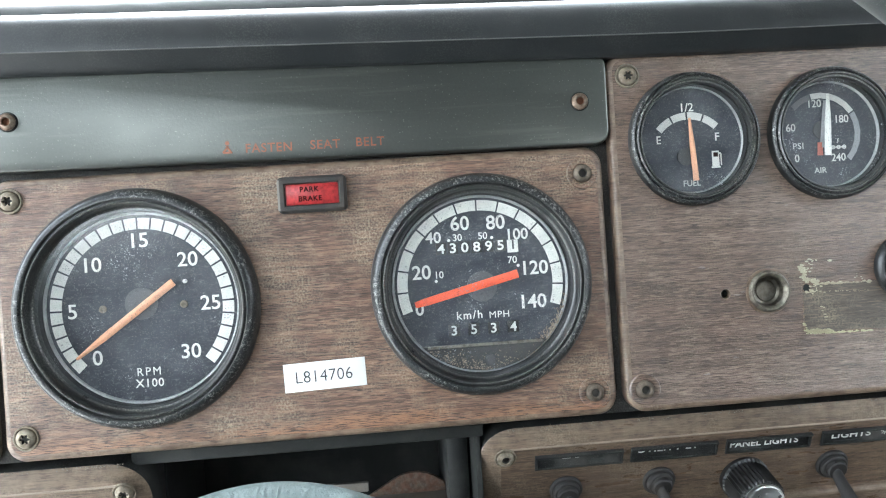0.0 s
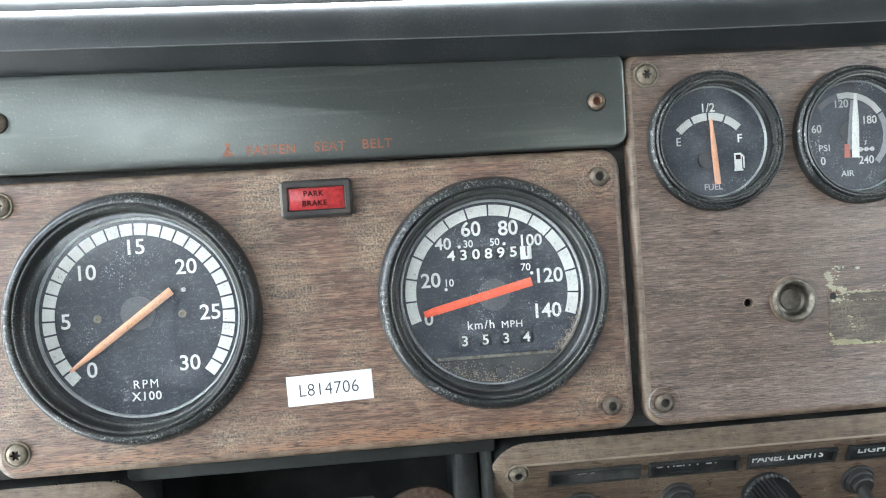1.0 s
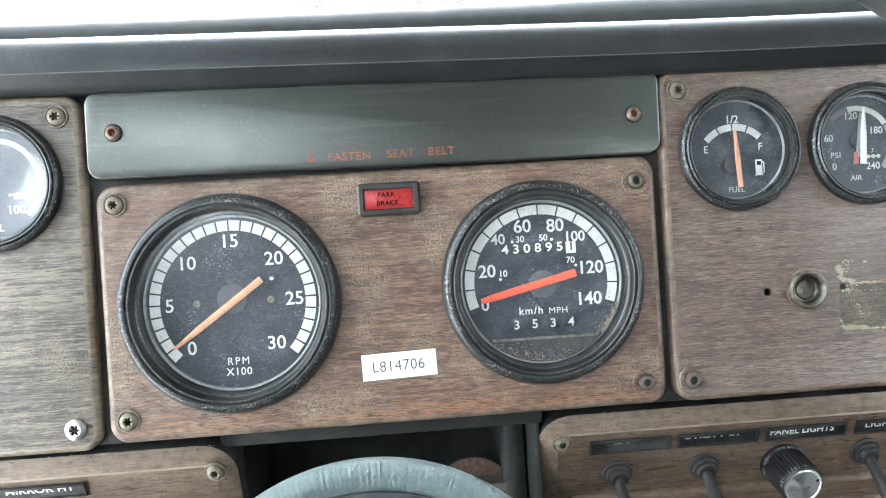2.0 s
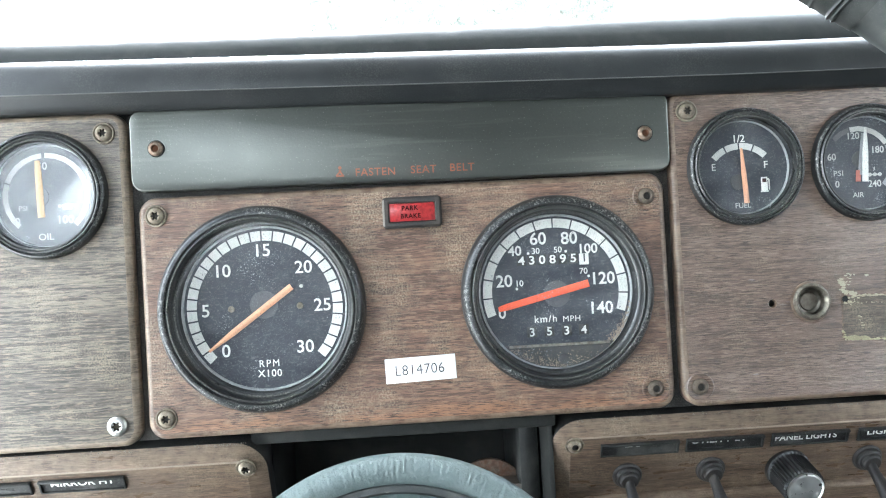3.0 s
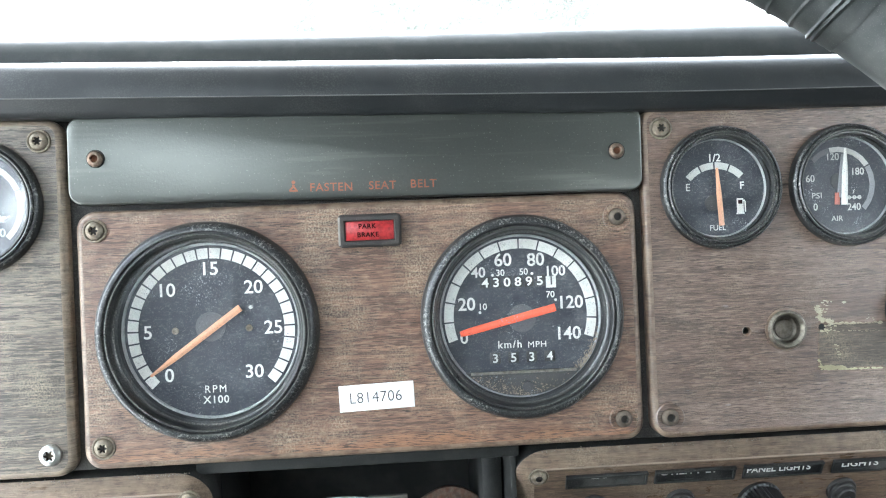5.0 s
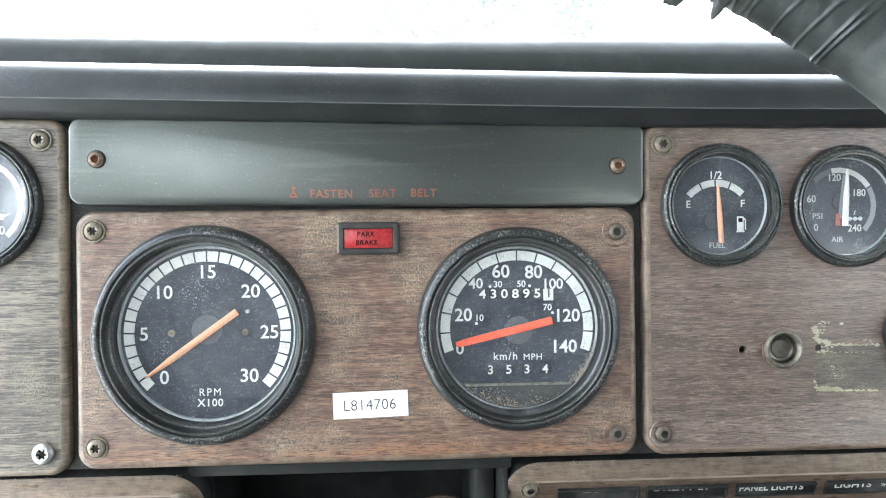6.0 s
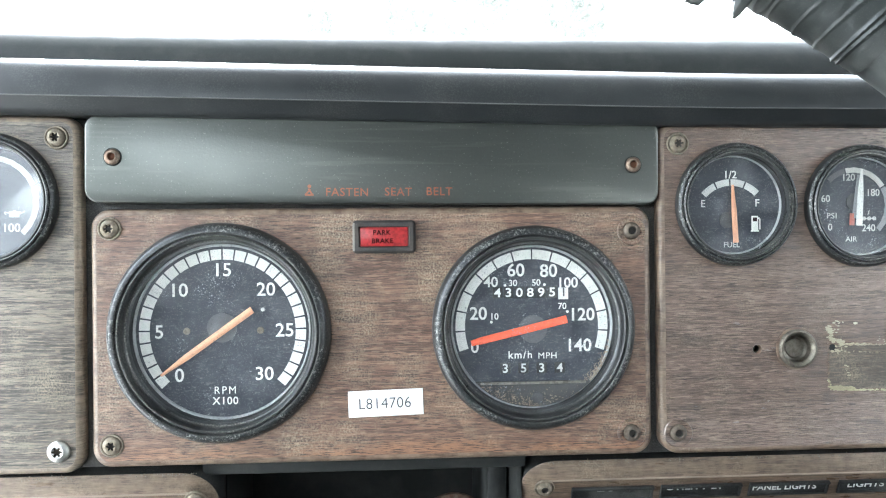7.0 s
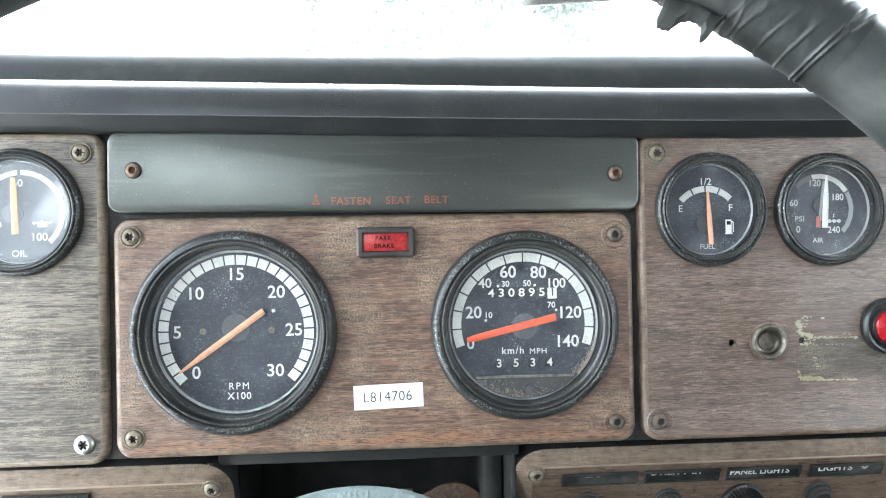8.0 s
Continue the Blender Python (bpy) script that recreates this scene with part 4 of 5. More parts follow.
def ragged(x0, x1, z0, z1, seed, n=40, bite=0.3):
    """A thin flake with a torn outline."""
    rr = random.Random(seed)
    bm = bmesh.new()
    pts = []
    for k in range(n):
        a = k * math.tau / n
        c, s = math.cos(a), math.sin(a)
        q = 1 / max(abs(c), abs(s)) * (1 - bite * rr.random())
        pts.append(((x0 + x1) / 2 + (x1 - x0) / 2 * c * q, (z0 + z1) / 2 + (z1 - z0) / 2 * s * q))
    lo = [bm.verts.new((x, 0, z)) for x, z in pts]
    hi = [bm.verts.new((x, -0.00018, z)) for x, z in pts]
    bm.faces.new(hi)
    for k in range(n):
        bm.faces.new((lo[k], lo[(k + 1) % n], hi[(k + 1) % n], hi[k]))
    return bm


ghost = thing("plate_mark", (0.2485, 0, 0.9672), "yellowed glue residue by a removed plate", "glue mark")
part("ghost", ragged(-0.0242, 0.0260, 0.0010, 0.0235, 77, 44, 0.04), ghost_mat, ghost, "dull patch where the plate sat", (0, 0.0001, 0), 60)
def flakes(runs, seed):
    """Torn specks strewn along runs (x0, z0, x1, z1, how many, spread, size)."""
    rr = random.Random(seed)
    bm = bmesh.new()
    for x0, z0, x1, z1, n, spread, size in runs:
        for k in range(n):
            f = rr.random()
            x, z = x0 + (x1 - x0) * f + rr.gauss(0, spread), z0 + (z1 - z0) * f + rr.gauss(0, spread)
            w, h = size * rr.uniform(0.7, 3.0), size * rr.uniform(0.5, 1.3)
            y = -0.00010 - 0.0000025 * len(bm.faces) / 8
            ring = [bm.verts.new((x + w * math.cos(a) * rr.uniform(0.5, 1), y, z + h * math.sin(a) * rr.uniform(0.5, 1))) for a in (j * math.tau / 7 for j in range(7))]
            low = [bm.verts.new((v.co.x, 0.0, v.co.z)) for v in ring]
            bm.faces.new(ring)
            for j in range(7):
                bm.faces.new((ring[j], ring[(j + 1) % 7], low[(j + 1) % 7], low[j]))
    return bm


EDGE = -0.0238
for seed, label, mat, runs in (
        (1, "torn pale residue by the hole", glue_mat, ((EDGE, 0.0330, EDGE + 0.0020, 0.0255, 26, 0.0005, 0.0006), (EDGE + 0.0008, 0.0265, EDGE + 0.0075, 0.0245, 34, 0.0006, 0.0007), (EDGE + 0.0020, 0.0300, EDGE + 0.0055, 0.0345, 14, 0.0010, 0.0004))),
        (2, "pale residue line", glue_mat, ((EDGE + 0.0060, 0.0238, 0.0100, 0.0232, 60, 0.00022, 0.0005), (EDGE + 0.0020, 0.0205, 0.0080, 0.0192, 30, 0.00025, 0.0003), (EDGE + 0.0020, 0.0200, EDGE + 0.0090, 0.0224, 18, 0.0006, 0.0005))),
        (3, "thin edge of the removed plate", putty_mat, ((EDGE, 0.0300, EDGE, 0.0010, 60, 0.00012, 0.0003),)),
        (4, "yellowed residue at the foot of the plate", yellow_mat, ((EDGE + 0.0012, 0.0022, EDGE + 0.0135, 0.0014, 60, 0.0004, 0.0007), (EDGE + 0.0010, 0.0010, EDGE + 0.0320, 0.0004, 60, 0.00012, 0.0005), (EDGE, 0.0060, EDGE + 0.0012, 0.0020, 12, 0.0003, 0.0004))),
        (5, "stray pale specks", glue_mat, ((EDGE + 0.0098, 0.0130, EDGE + 0.0105, 0.0065, 9, 0.0005, 0.0004), (EDGE + 0.0130, 0.0340, EDGE + 0.0150, 0.0338, 6, 0.0003, 0.0004), (EDGE + 0.0260, 0.0270, EDGE + 0.0300, 0.0250, 6, 0.0006, 0.0003)))):
    part("residue", flakes(runs, seed), mat, ghost, label, angle=60)

# ---- lower panels ----
LEAN = radians(23)
SY, LY = 0.014, 0.009


def face_y(y, z):
    """Depth of a lower panel's face, which looks down a little, at the height z."""
    return y + (0.9185 - z) * math.tan(LEAN)


def low_panel(name, x0, x1, drop, top, y, mats, label):
    p = thing(name, ((x0 + x1) / 2, face_y(y, top - drop * math.cos(LEAN)), top - drop * math.cos(LEAN)), label, "dash panel", "lower dash panels")
    p.rotation_euler.x = LEAN
    edged(x1 - x0, drop, 0.017, 0.0, 0.014, 0.0100, mats, p, (0, 0, drop / 2), 8, 2, slope=0.0036)
    # pale proud strip: the highlight on the rubbed crease, put into its colour
    w = (x1 - x0) / 2 - 0.0125
    part("crease_highlight", profile_bar([(0.0004, drop - 0.0091), (-0.0001, drop - 0.0094), (-0.0003, drop - 0.0098), (-0.0002, drop - 0.0102), (0.0004, drop - 0.0105)], -w, w, 60), crease_mat, p, "pale strip painting the highlight on the rubbed crease below the top edge")
    return p


sw = low_panel("switch_panel", 0.0715, 0.420, 0.145, 0.9313, SY, [switch_wood, switch_edge], "walnut laminate switch panel with worn rolled top edge")
part("lower_ledge", slab(0.326, 0.091, 0.006, -0.0035, 0.004, 0.0025, 6, 4), [switch_wood, switch_edge], sw, "raised lower wood ledge", (0.004, 0, 0.0509))
part("lower_ledge", slab(0.310, 0.078, 0.006, -0.0065, -0.0030, 0.0022, 6, 4), [switch_wood, switch_edge], sw, "second raised wood ledge", (0.008, 0, 0.0443))
low = low_panel("switch_panel", -0.320, -0.0790, 0.145, 0.9319, LY, [switch_wood, switch_edge], "walnut laminate switch panel with chipped top edge")
for panel, half, seed in ((sw, 0.165, 31), (low, 0.112, 32)):
    rr = random.Random(seed)
    grit = bmesh.new()
    for k in range(380):
        u = rr.uniform(-half, half)
        if noise.noise(Vector((u * 60, seed, 0))) < -0.15:
            continue
        bmesh.ops.create_icosphere(grit, subdivisions=1, radius=rr.uniform(0.00012, 0.00042), matrix=Matrix.Translation((u, 0.0030 + rr.gauss(0, 0.0006), 0.1446 + rr.gauss(0, 0.00035))))
    tagged(part("dirt", grit, grit_mat, panel, "grey crumbs of dirt along the top edge"), kind="stuff")
star_screw("screw", (0.0835, SY, 0.9185), GRIME, "dull grimy screw in a cup washer", 0.0040, 0.0052, True).rotation_euler.x = LEAN
star_screw("screw", (-0.0890, LY, 0.9195), GRIME, "dull grimy screw in a cup washer", 0.0042, 0.0054).rotation_euler.x = LEAN


def name_plate(x0, x1, z0, z1, y, words, label, symbol=False, shift=0.0, rise=0.0):
    """A black frame with a recessed plate; the writing stands partly behind the upper bar."""
    w, h = x1 - x0, z1 - z0
    p = thing("name_plate", ((x0 + x1) / 2, face_y(y, z0), z0), label, "label plate", "switch name plates")
    p.rotation_euler.x = LEAN
    f = box(-w / 2, w / 2, -0.0022, 0, h - 0.0007, h + 0.0006, 0.0003)
    box(-w / 2, w / 2, -0.0012, 0, 0.0, 0.0008, 0.0003, f)
    box(-w / 2, -w / 2 + 0.0012, -0.0016, 0, 0.0009, h - 0.0008, 0.0003, f)
    box(w / 2 - 0.0012, w / 2, -0.0016, 0, 0.0009, h - 0.0008, 0.0003, f)
    part("plate_frame", f, frame_mat, p, "worn black frame")
    HOST[p.name] = part("plate", box(-w / 2 + 0.001, w / 2 - 0.001, -0.0004, 0, 0.0005, h - 0.0005), plate_mat, p)
    if words:
        part("scratch", ragged(-0.010 + shift, 0.004 + shift, 0.0014, 0.0024, len(words), 34, 0.8), rim_mat, p, "scratched patch", (0, -0.0005, 0))
        lettering("lettering", words, 0.0036, shift, h - 0.0023 + rise, -0.00045, white_mat, p, 0.016, 1.22 if len(words) < 11 else 1.04, 0, "white lettering, cut off at the top", 1.02, h - 0.0008)
    else:
        for bx, bw in ((-0.008, 0.004), (-0.002, 0.002)):
            part("worn_lettering", box(bx, bx + bw, -0.0006, -0.0004, h - 0.0022, h - 0.0010), dim_white, p)
        part("scratch", ragged(0.004, 0.013, 0.0020, 0.0045, 9, 30, 0.7), rim_mat, p, "scratched patch", (0, -0.0005, 0))
    if symbol:
        s = lathe([(0.0011, -0.0004), (0.0011, -0.0006), (0.0007, -0.0006), (0.0007, -0.0004)], 14, None, (0.011, 0, h - 0.0022))
        for k in range(8):
            a = k * math.tau / 8
            me = finish(bar((0.011 + 0.0014 * math.cos(a), h - 0.0022 + 0.0014 * math.sin(a)), (0.011 + 0.0021 * math.cos(a), h - 0.0022 + 0.0021 * math.sin(a)), 0.0002, 0.0002, -0.0004, 0.0002))
            s.from_mesh(me)
        part("lamp_symbol", s, white_mat, p)
    return p


for x0, words, lab, s, sh, up in ((0.0975, "", "black switch plate with lettering worn away", False, 0, 0), (0.1438, "UTILITY LT", "black switch plate reading utility lt", False, -0.003, 0.0013),
                                 (0.1905, "PANEL LIGHTS", "black switch plate reading panel lights", False, -0.002, -0.0004), (0.2383, "LIGHTS", "black switch plate reading lights with a lamp symbol", True, -0.006, -0.0002)):
    name_plate(x0, x0 + 0.0425, 0.9108, 0.9185, SY, words, lab, s, sh, up)
name_plate(-0.1945, -0.1510, 0.9125, 0.9200, LY, "MIRROR HT", "black switch plate reading mirror ht", False, 0.0, 0.0003)
name_plate(-0.2420, -0.1985, 0.9125, 0.9200, LY, "", "black switch plate with lettering worn away")


def toggle(x, z, y, lean, label):
    t = thing("toggle_switch", (x, face_y(y, z), z), label, "switch", "toggle switches")
    t.rotation_euler.x = LEAN
    part("collar", lathe([(0.0080, 0.0), (0.0080, -0.0012), (0.0074, -0.0018), (0.0066, -0.0018), (0.0065, -0.0034), (0.0059, -0.0040), (0.0052, -0.0040), (0.0050, -0.0058), (0.0043, -0.0064), (0, -0.0056)], 32), rubber_mat, t, "black threaded collar")
    lev = lathe([(0.0027, -0.003), (0.0027, -0.010), (0.0033, -0.018), (0.0041, -0.026), (0.0039, -0.029), (0.0026, -0.0305), (0, -0.031)], 20)
    bmesh.ops.rotate(lev, cent=(0, 0, 0), matrix=Matrix.Rotation(radians(lean), 3, "X"), verts=lev.verts[:])
    part("lever", lev, rubber_mat, t, "black lever pointing down")
    return t


for x, z in ((0.1130, 0.8985), (0.1590, 0.8990), (0.2465, 0.8998)):
    toggle(x, z, SY, 20, "black toggle switch, lever down, on the wood switch panel")
for x in (-0.173, -0.220):
    toggle(x, 0.9000, LY, 20, "black toggle switch, lever down, on the wood switch panel")

knob = thing("dimmer_knob", (0.2020, face_y(SY, 0.8965), 0.8965), "ribbed black rotary knob with a spun metal cap", "knob")
knob.rotation_euler.x = radians(17)
kn = bmesh.new()
N = 72
prof = [(0.0120, 0.001), (0.0120, -0.0030), (0.0114, -0.0040), (0.0112, -0.0185), (0.0101, -0.0200)]
rings = []
for j, (r, y) in enumerate(prof):
    rings.append([kn.verts.new(((r - (0.0009 if 2 <= j <= 3 and k % 2 else 0)) * math.cos(k * math.tau / N), y, (r - (0.0009 if 2 <= j <= 3 and k % 2 else 0)) * math.sin(k * math.tau / N))) for k in range(N)])
for a, b in zip(rings, rings[1:]):
    for k in range(N):
        kn.faces.new((a[k], a[(k + 1) % N], b[(k + 1) % N], b[k]))
kn.faces.new(rings[-1])
part("grip", kn, knob_mat, knob, "ribbed black grip", angle=15)
part("cap", lathe([(0.0098, -0.0198), (0.0096, -0.0212), (0.0088, -0.0216), (0.0084, -0.0210), (0, -0.0212)], 48), cap_mat, knob, "spun metal cap")
part("pointer_mark", lathe([(0.0009, -0.0213), (0, -0.0214)], 10), ink_mat, knob, "", (0.007, 0, 0.003))

# bracket in the open bay
br = thing("column_bracket", (0.0505, 0.060, 0.870), "pale scuffed steel bracket in the dark bay", "bracket")
pl = bmesh.new()
pts = [(-0.040, 0.0), (0.012, 0.0)] + [(-0.010 + 0.022 * math.cos(radians(a)), 0.010 + 0.022 * math.sin(radians(a))) for a in range(0, 130, 12)] + [(-0.040, 0.018)]
lo = [pl.verts.new((x, 0, z)) for x, z in pts]
hi = [pl.verts.new((x, -0.003, z)) for x, z in pts]
pl.faces.new(hi), pl.faces.new(lo[::-1])
for k in range(len(pts)):
    pl.faces.new((lo[k], lo[(k + 1) % len(pts)], hi[(k + 1) % len(pts)], hi[k]))
part("plate", pl, bracket_mat, br)
part("flange", box(-0.040, 0.0125, -0.018, 0.0, 0.0165, 0.0215, 0.0008), ledge_mat, br, "pale scuffed ledge")
part("tab", box(-0.056, -0.034, -0.006, -0.003, 0.0250, 0.0300, 0.0006), ledge_mat, br, "pale plate behind the ledge")
part("bolt", lathe([(0.005, -0.003), (0.005, -0.006), (0.004, -0.007), (0, -0.007)], 6), screw_mat, br, "", (-0.006, 0, 0.016))
part("stay", box(-0.004, 0.004, -0.001, 0.060, -0.010, 0.002), bracket_mat, br)

# ---- steering wheel ----
TILT_W = radians(16)
UP = Vector((0, math.sin(TILT_W), math.cos(TILT_W)))
OUT = Vector((0, -math.cos(TILT_W), math.sin(TILT_W)))
WC = Vector((-0.0047, -0.157, 0.911))
WR, WT = 0.2895, 0.0174
wheel = thing("steering_wheel", WC, "black truck steering wheel, rim partly wrapped, grey-green horn pad", "steering wheel")


def rim_point(a, r, phi, tube):
    """Angle a from the top (clockwise), tube angle phi."""
    radial = Vector((math.sin(a), 0, 0)) + UP * math.cos(a)
    return radial * (r + tube * math.cos(phi)) + OUT * tube * math.sin(phi)


def rim(a0, a1, steps, tube_of, n=24):
    bm = bmesh.new()
    rings = []
    for s in range(steps + 1):
        a = radians(a0 + (a1 - a0) * s / steps)
        rings.append([bm.verts.new(rim_point(a, WR, k * math.tau / n, tube_of(s / steps, k / n, a))) for k in range(n)])
    for a, b in zip(rings, rings[1:]):
        for k in range(n):
            bm.faces.new((a[k], a[(k + 1) % n], b[(k + 1) % n], b[k]))
    if abs(a1 - a0) < 359:
        bm.faces.new(rings[0][::-1])
        bm.faces.new(rings[-1])
    return bm


def bare(s, k, a):
    ridge = 0.0003 if abs(k - 0.375) < 0.006 else 0.0
    return WT + ridge


part("rim", rim(41.1, 330, 160, bare, 64), rim_mat, wheel, "bare worn black rim with a mould seam")


def wrinkled(s, k, a):
    p = Vector((a * 30 + 1.4 * math.sin(k * math.tau), math.cos(k * math.tau) * 0.9, math.sin(k * math.tau) * 0.9))
    fold = abs(noise.noise(p * 1.3)) * 0.0003 + abs(noise.noise(p * 3.6)) * 0.00025
    crease = 0.0
    for at, slant in ((0.535, 0.055), (0.558, -0.03), (0.585, 0.075), (0.622, 0.05), (0.640, 0.045), (0.664, 0.03), (0.690, 0.02), (0.712, 0.012), (0.723, 0.016)):
        crease = max(crease, (0.0008 if at > 0.7 else 0.0004) * math.exp(-((a - at - slant * math.cos(k * math.tau)) / 0.0022) ** 2))
    return WT + 0.0008 - fold + crease


part("wrap", rim(27.2, 42.3, 250, wrinkled, 56), tape_mat, wheel, "wrinkled black wrap with torn end")
part("rim_top", rim(-31, 28, 50, bare, 64), rim_mat, wheel)
# torn flaps at the end of the wrap
tear = [(27.1, 0.013), (27.3, 0.0165), (27.6, 0.0185), (28.7, 0.0180), (28.9, 0.0150), (29.2, 0.0120), (29.7, 0.0100), (30.4, 0.0096), (30.9, 0.0108), (31.2, 0.0140), (31.4, 0.0160), (31.7, 0.0158), (31.9, 0.0130), (32.0, 0.0060), (32.2, 0.0015)]
fl = bmesh.new()
cols = []
for i in range(61):
    a = 27.1 + 5.1 * i / 60   # along the rim
    j = max(q for q in range(len(tear) - 1) if tear[q][0] <= a + 1e-6)
    f = (a - tear[j][0]) / (tear[j + 1][0] - tear[j][0])
    L = tear[j][1] * (1 - f) + tear[j + 1][1] * f + 0.0005 * noise.noise(Vector((a * 3, 0, 0)))
    lean = radians(-0.35) * L / 0.02
    col = []
    for s in range(5):
        rad = WR - WT * 0.86 - 1.10 * L * s / 4
        turn = radians(a + 0.5) + lean * s / 4
        d = Vector((math.sin(turn), 0, 0)) + UP * math.cos(turn)
        col.append([fl.verts.new(d * rad + OUT * (0.004 * math.sin(2.6 * s / 4) + 0.0003 * math.sin(a * 3 + s) + o)) for o in (0, 0.0012)])
    cols.append(col)
for p, q in zip(cols, cols[1:]):
    for s in range(4):
        for o in (0, 1):
            fl.faces.new((p[s][o], p[s + 1][o], q[s + 1][o], q[s][o]))
    fl.faces.new((p[4][0], p[4][1], q[4][1], q[4][0]))
    fl.faces.new((p[0][0], p[0][1], q[0][1], q[0][0]))
for e in (cols[0], cols[-1]):
    for s in range(4):
        fl.faces.new((e[s][0], e[s][1], e[s + 1][1], e[s + 1][0]))
part("torn_flap", fl, tape_mat, wheel, "torn hanging edge of the wrap")

# hub, sunk behind the rim
HUB = -OUT * 0.065 - UP * 0.028 + Vector((-0.004, 0, 0))
hub_prof = [(0.066, -0.030), (0.077, -0.012), (0.082, -0.002), (0.083, 0.003), (0.082, 0.0075), (0.0800, 0.0098), (0.0775, 0.0112), (0.0755, 0.0113), (0.0730, 0.0106), (0.0710, 0.0090), (0.0700, 0.0060), (0.0685, 0.0060), (0.0675, 0.0090), (0.0640, 0.0112), (0.0300, 0.0150), (0, 0.0160)]


def tilted_lathe(prof, n=96, ripple=0.0):
    bm = bmesh.new()
    rings = []
    for i, (r, h) in enumerate(prof):
        ring = []
        for k in range(1 if r == 0 else n):
            a = k * math.tau / n
            rad = Vector((math.sin(a), 0, 0)) + UP * math.cos(a)
            w = ripple * noise.noise(Vector((a * 90, r * 50, 0))) if 5 <= i <= 10 else 0
            ring.append(bm.verts.new(HUB + rad * (r + w) + OUT * (h + w)))
        rings.append(ring)
    for a, b in zip(rings, rings[1:]):
        for k in range(n):
            q = (k + 1) % n
            if len(b) == 1:
                bm.faces.new((a[k], a[q], b[0]))
            else:
                bm.faces.new((a[k], a[q], b[q], b[k]))
    return bm


part("horn_pad", tilted_lathe(hub_prof, 720, 0.0008), hub_mat, wheel, "grey-green grained horn pad", angle=60)
part("pad_seam", tilted_lathe([(0.0716, 0.0088), (0.0708, 0.0104), (0.0686, 0.0104), (0.0678, 0.0084)]), rim_mat, wheel, "dark stitched seam")
for sx in (-1, 1):
    sp = bmesh.new()
    rows = []
    for s in range(9):
        f = s / 8
        p = HUB * (1 - f) ** 1.2 + Vector((sx * (0.050 + 0.232 * f), 0, 0)) - UP * 0.03 * (0.6 + 0.4 * f)
        rows.append([sp.verts.new(p + UP * c * (0.020 - 0.006 * f) + OUT * s2 * 0.005) for c, s2 in ((-1, -1), (1, -1), (1, 1), (-1, 1))])
    for p, q in zip(rows, rows[1:]):
        for k in range(4):
            sp.faces.new((p[k], p[(k + 1) % 4], q[(k + 1) % 4], q[k]))
    sp.faces.new(rows[0]), sp.faces.new(rows[-1][::-1])
    part("spoke", sp, rim_mat, wheel)
col = bmesh.new()
end = HUB - OUT * 0.20
bmesh.ops.create_cone(col, cap_ends=True, segments=32, radius1=0.028, radius2=0.028, depth=0.18, matrix=Matrix.Translation(HUB - OUT * 0.115) @ OUT.to_track_quat("Z", "Y").to_matrix().to_4x4())
part("column", col, frame_mat, wheel, "black steering column")

# ---- outside ----
structure("ground", box(-400, 400, -400, 400, -1.05, -0.95), ground_mat, "pale concrete yard", "ground")


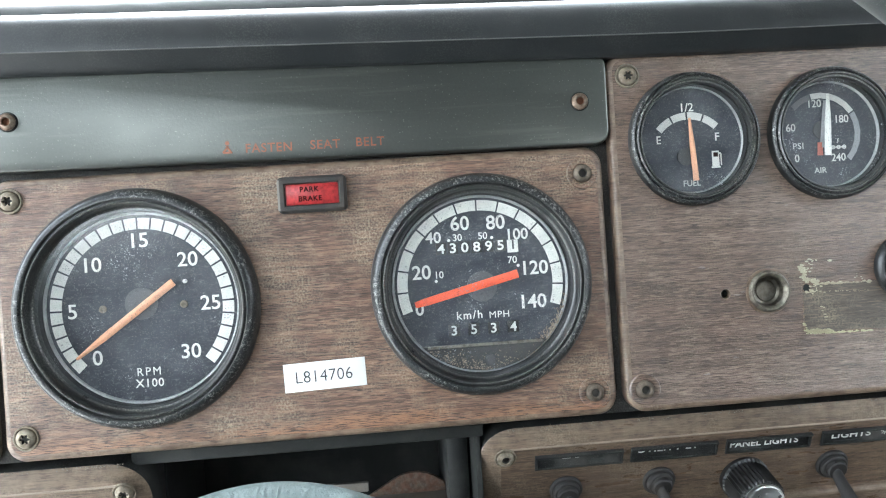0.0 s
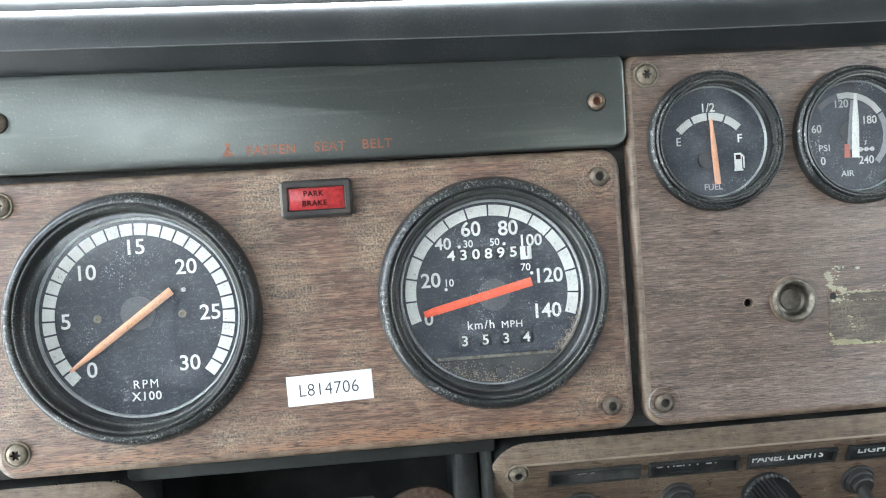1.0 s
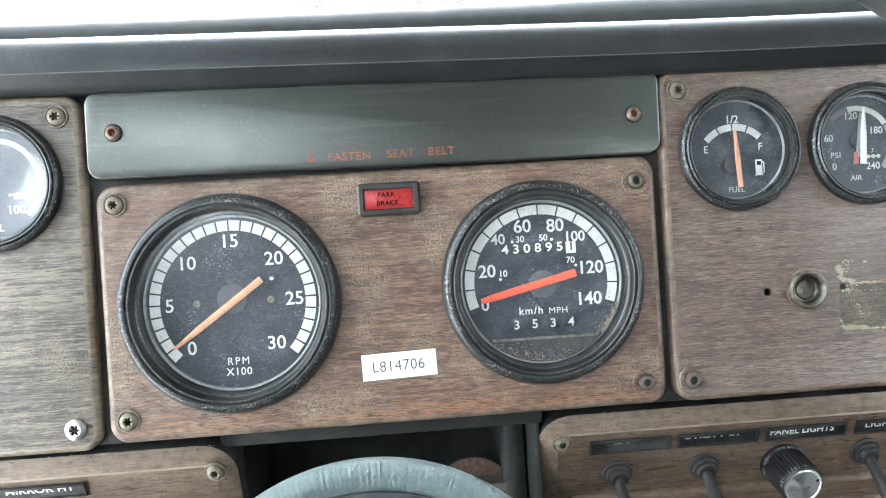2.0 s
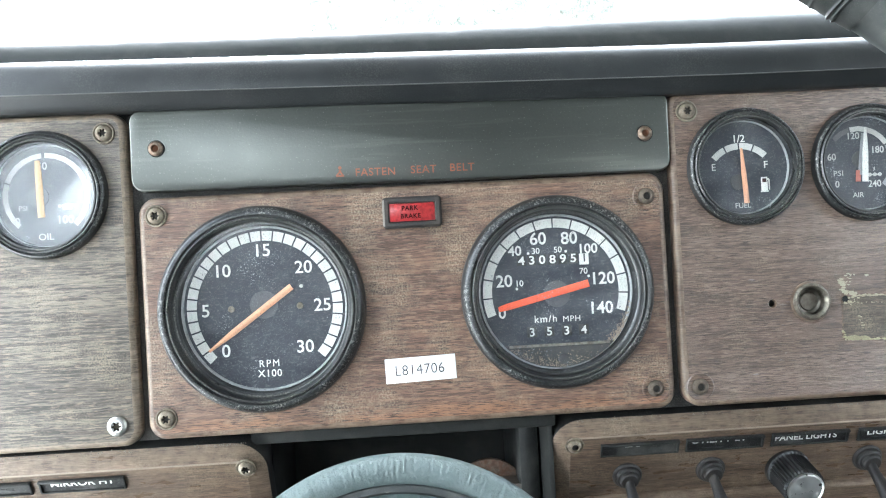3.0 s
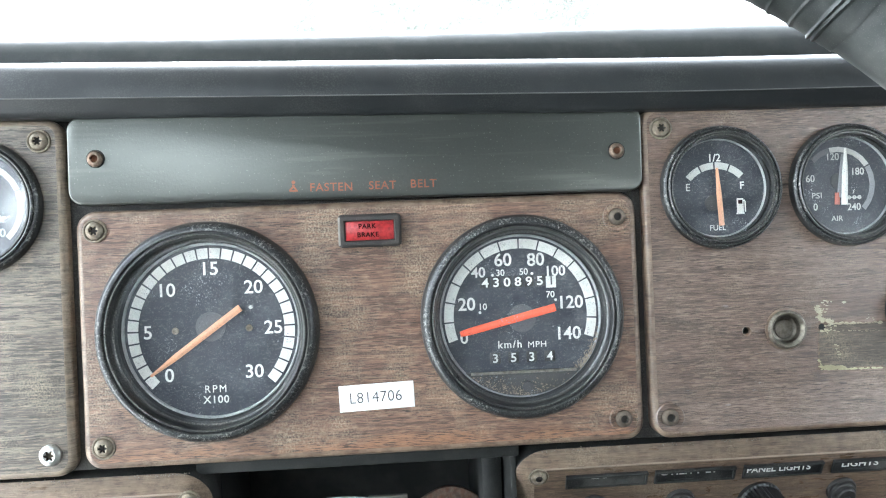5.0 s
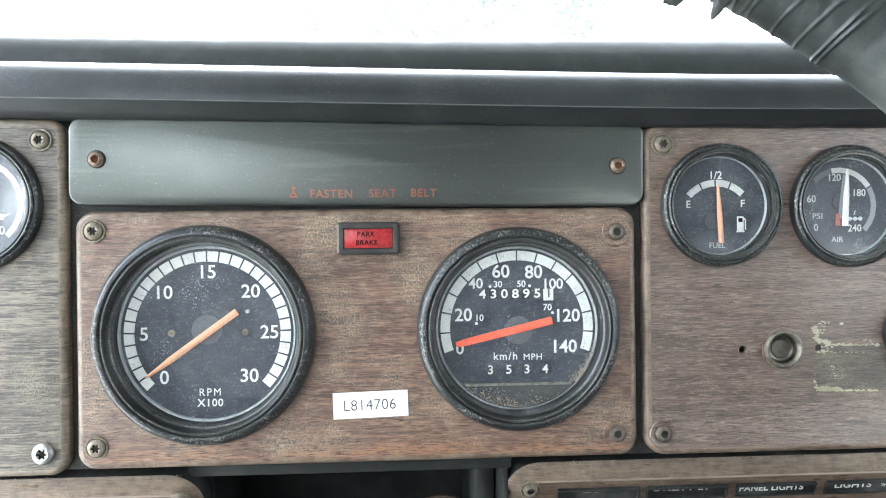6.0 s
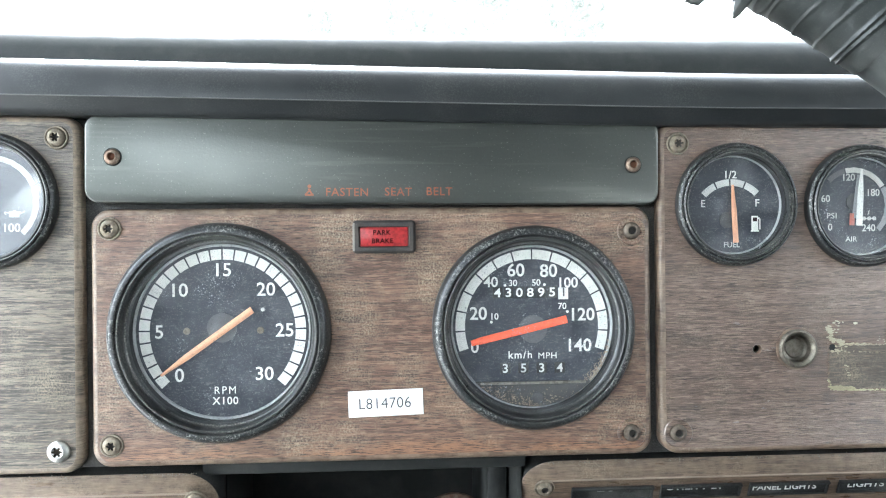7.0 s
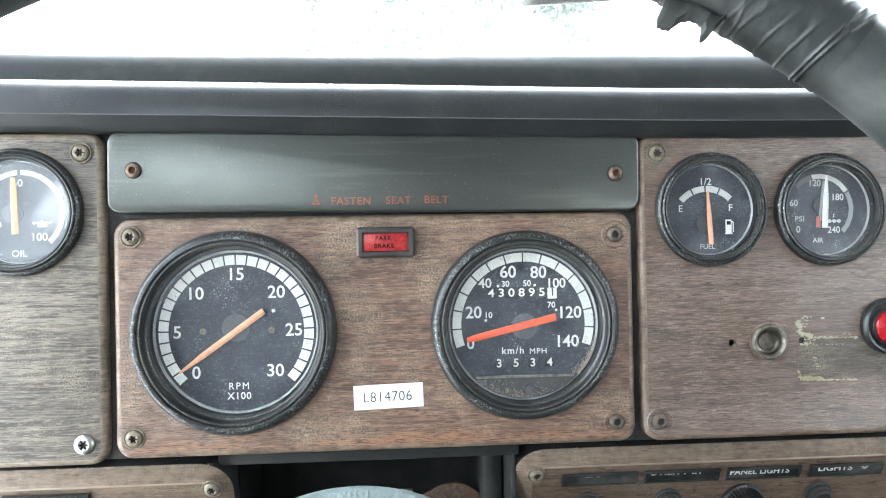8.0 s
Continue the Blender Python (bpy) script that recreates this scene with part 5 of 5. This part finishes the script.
def tree(x, y, height, spread, seed, low=0.45, high=0.85, loose=0.2):
    rr = random.Random(seed)
    t = thing("tree", (x, y, -0.95), "leafy green tree beyond the windscreen", "tree", "trees in the yard")
    tr = bmesh.new()
    bmesh.ops.create_cone(tr, cap_ends=True, segments=10, radius1=0.22, radius2=0.07, depth=height * 0.8, matrix=Matrix.Translation((0, 0, height * 0.4)))
    tips = []
    for k in range(14):
        a, h = rr.uniform(0, math.tau), height * rr.uniform(low, high)
        L = spread * rr.uniform(0.4, 0.9)
        d = Vector((math.cos(a), math.sin(a), 0.5)).normalized()
        bmesh.ops.create_cone(tr, cap_ends=True, segments=6, radius1=0.06, radius2=0.02, depth=L, matrix=Matrix.Translation(Vector((0, 0, h)) + d * L / 2) @ d.to_track_quat("Z", "Y").to_matrix().to_4x4())
        tips += [Vector((0, 0, h)) + d * L * f for f in (0.55, 0.8, 1.0)]
    part("trunk", tr, bark_mat, t)
    verts, faces = [], []
    for c in tips:
        for k in range(420):
            p = c + Vector((rr.gauss(0, loose), rr.gauss(0, loose), rr.gauss(0, loose)))
            u = Vector((rr.gauss(0, 1), rr.gauss(0, 1), rr.gauss(0, 1))).normalized() * rr.uniform(0.05, 0.12)
            w = u.cross(Vector((rr.gauss(0, 1), rr.gauss(0, 1), rr.gauss(0, 1)))).normalized() * 0.05
            i = len(verts)
            verts += [p - u, p + w, p + u, p - w]
            faces.append((i, i + 1, i + 2, i + 3))
    me = bpy.data.meshes.new("leaves")
    me.from_pydata(verts, [], faces)
    tagged(part("crown", me, leaf_mat, t), kind="stuff")
    return t


tree(-1.70, 15.0, 8.6, 0.25, 1, 0.70, 0.92, 0.10)
tree(0.10, 15.0, 8.6, 0.50, 4, 0.72, 0.92, 0.22)
tree(1.62, 15.0, 7.6, 0.50, 2, 0.86, 0.94, 0.14)
tree(2.25, 15.6, 8.9, 0.45, 5, 0.82, 0.94, 0.16)
tree(4.60, 18.0, 8.4, 0.9, 3, 0.86, 0.93, 0.14)


# wiper parked across the glass, outside
wiper = thing("wiper", (0.1016, 0.152, 1.2270), "black wiper blade resting on the outside of the windscreen", "wiper")
wiper.rotation_euler.y = -math.atan(0.067)
part("blade", box(0, 0.42, -0.004, 0.0, -0.0062, -0.0005, 0.0006), rubber_mat, wiper, "black rubber blade")
part("spine", box(0.004, 0.41, -0.005, 0.004, 0.0, 0.007, 0.0012), frame_mat, wiper, "black metal spine")
for x in (0.10, 0.30):
    part("bridge", box(x - 0.012, x + 0.012, -0.006, 0.006, 0.0072, 0.014, 0.0015), frame_mat, wiper)
part("arm", box(0.20, 0.60, 0.004, 0.010, 0.0144, 0.0230, 0.0015), frame_mat, wiper, "black wiper arm")
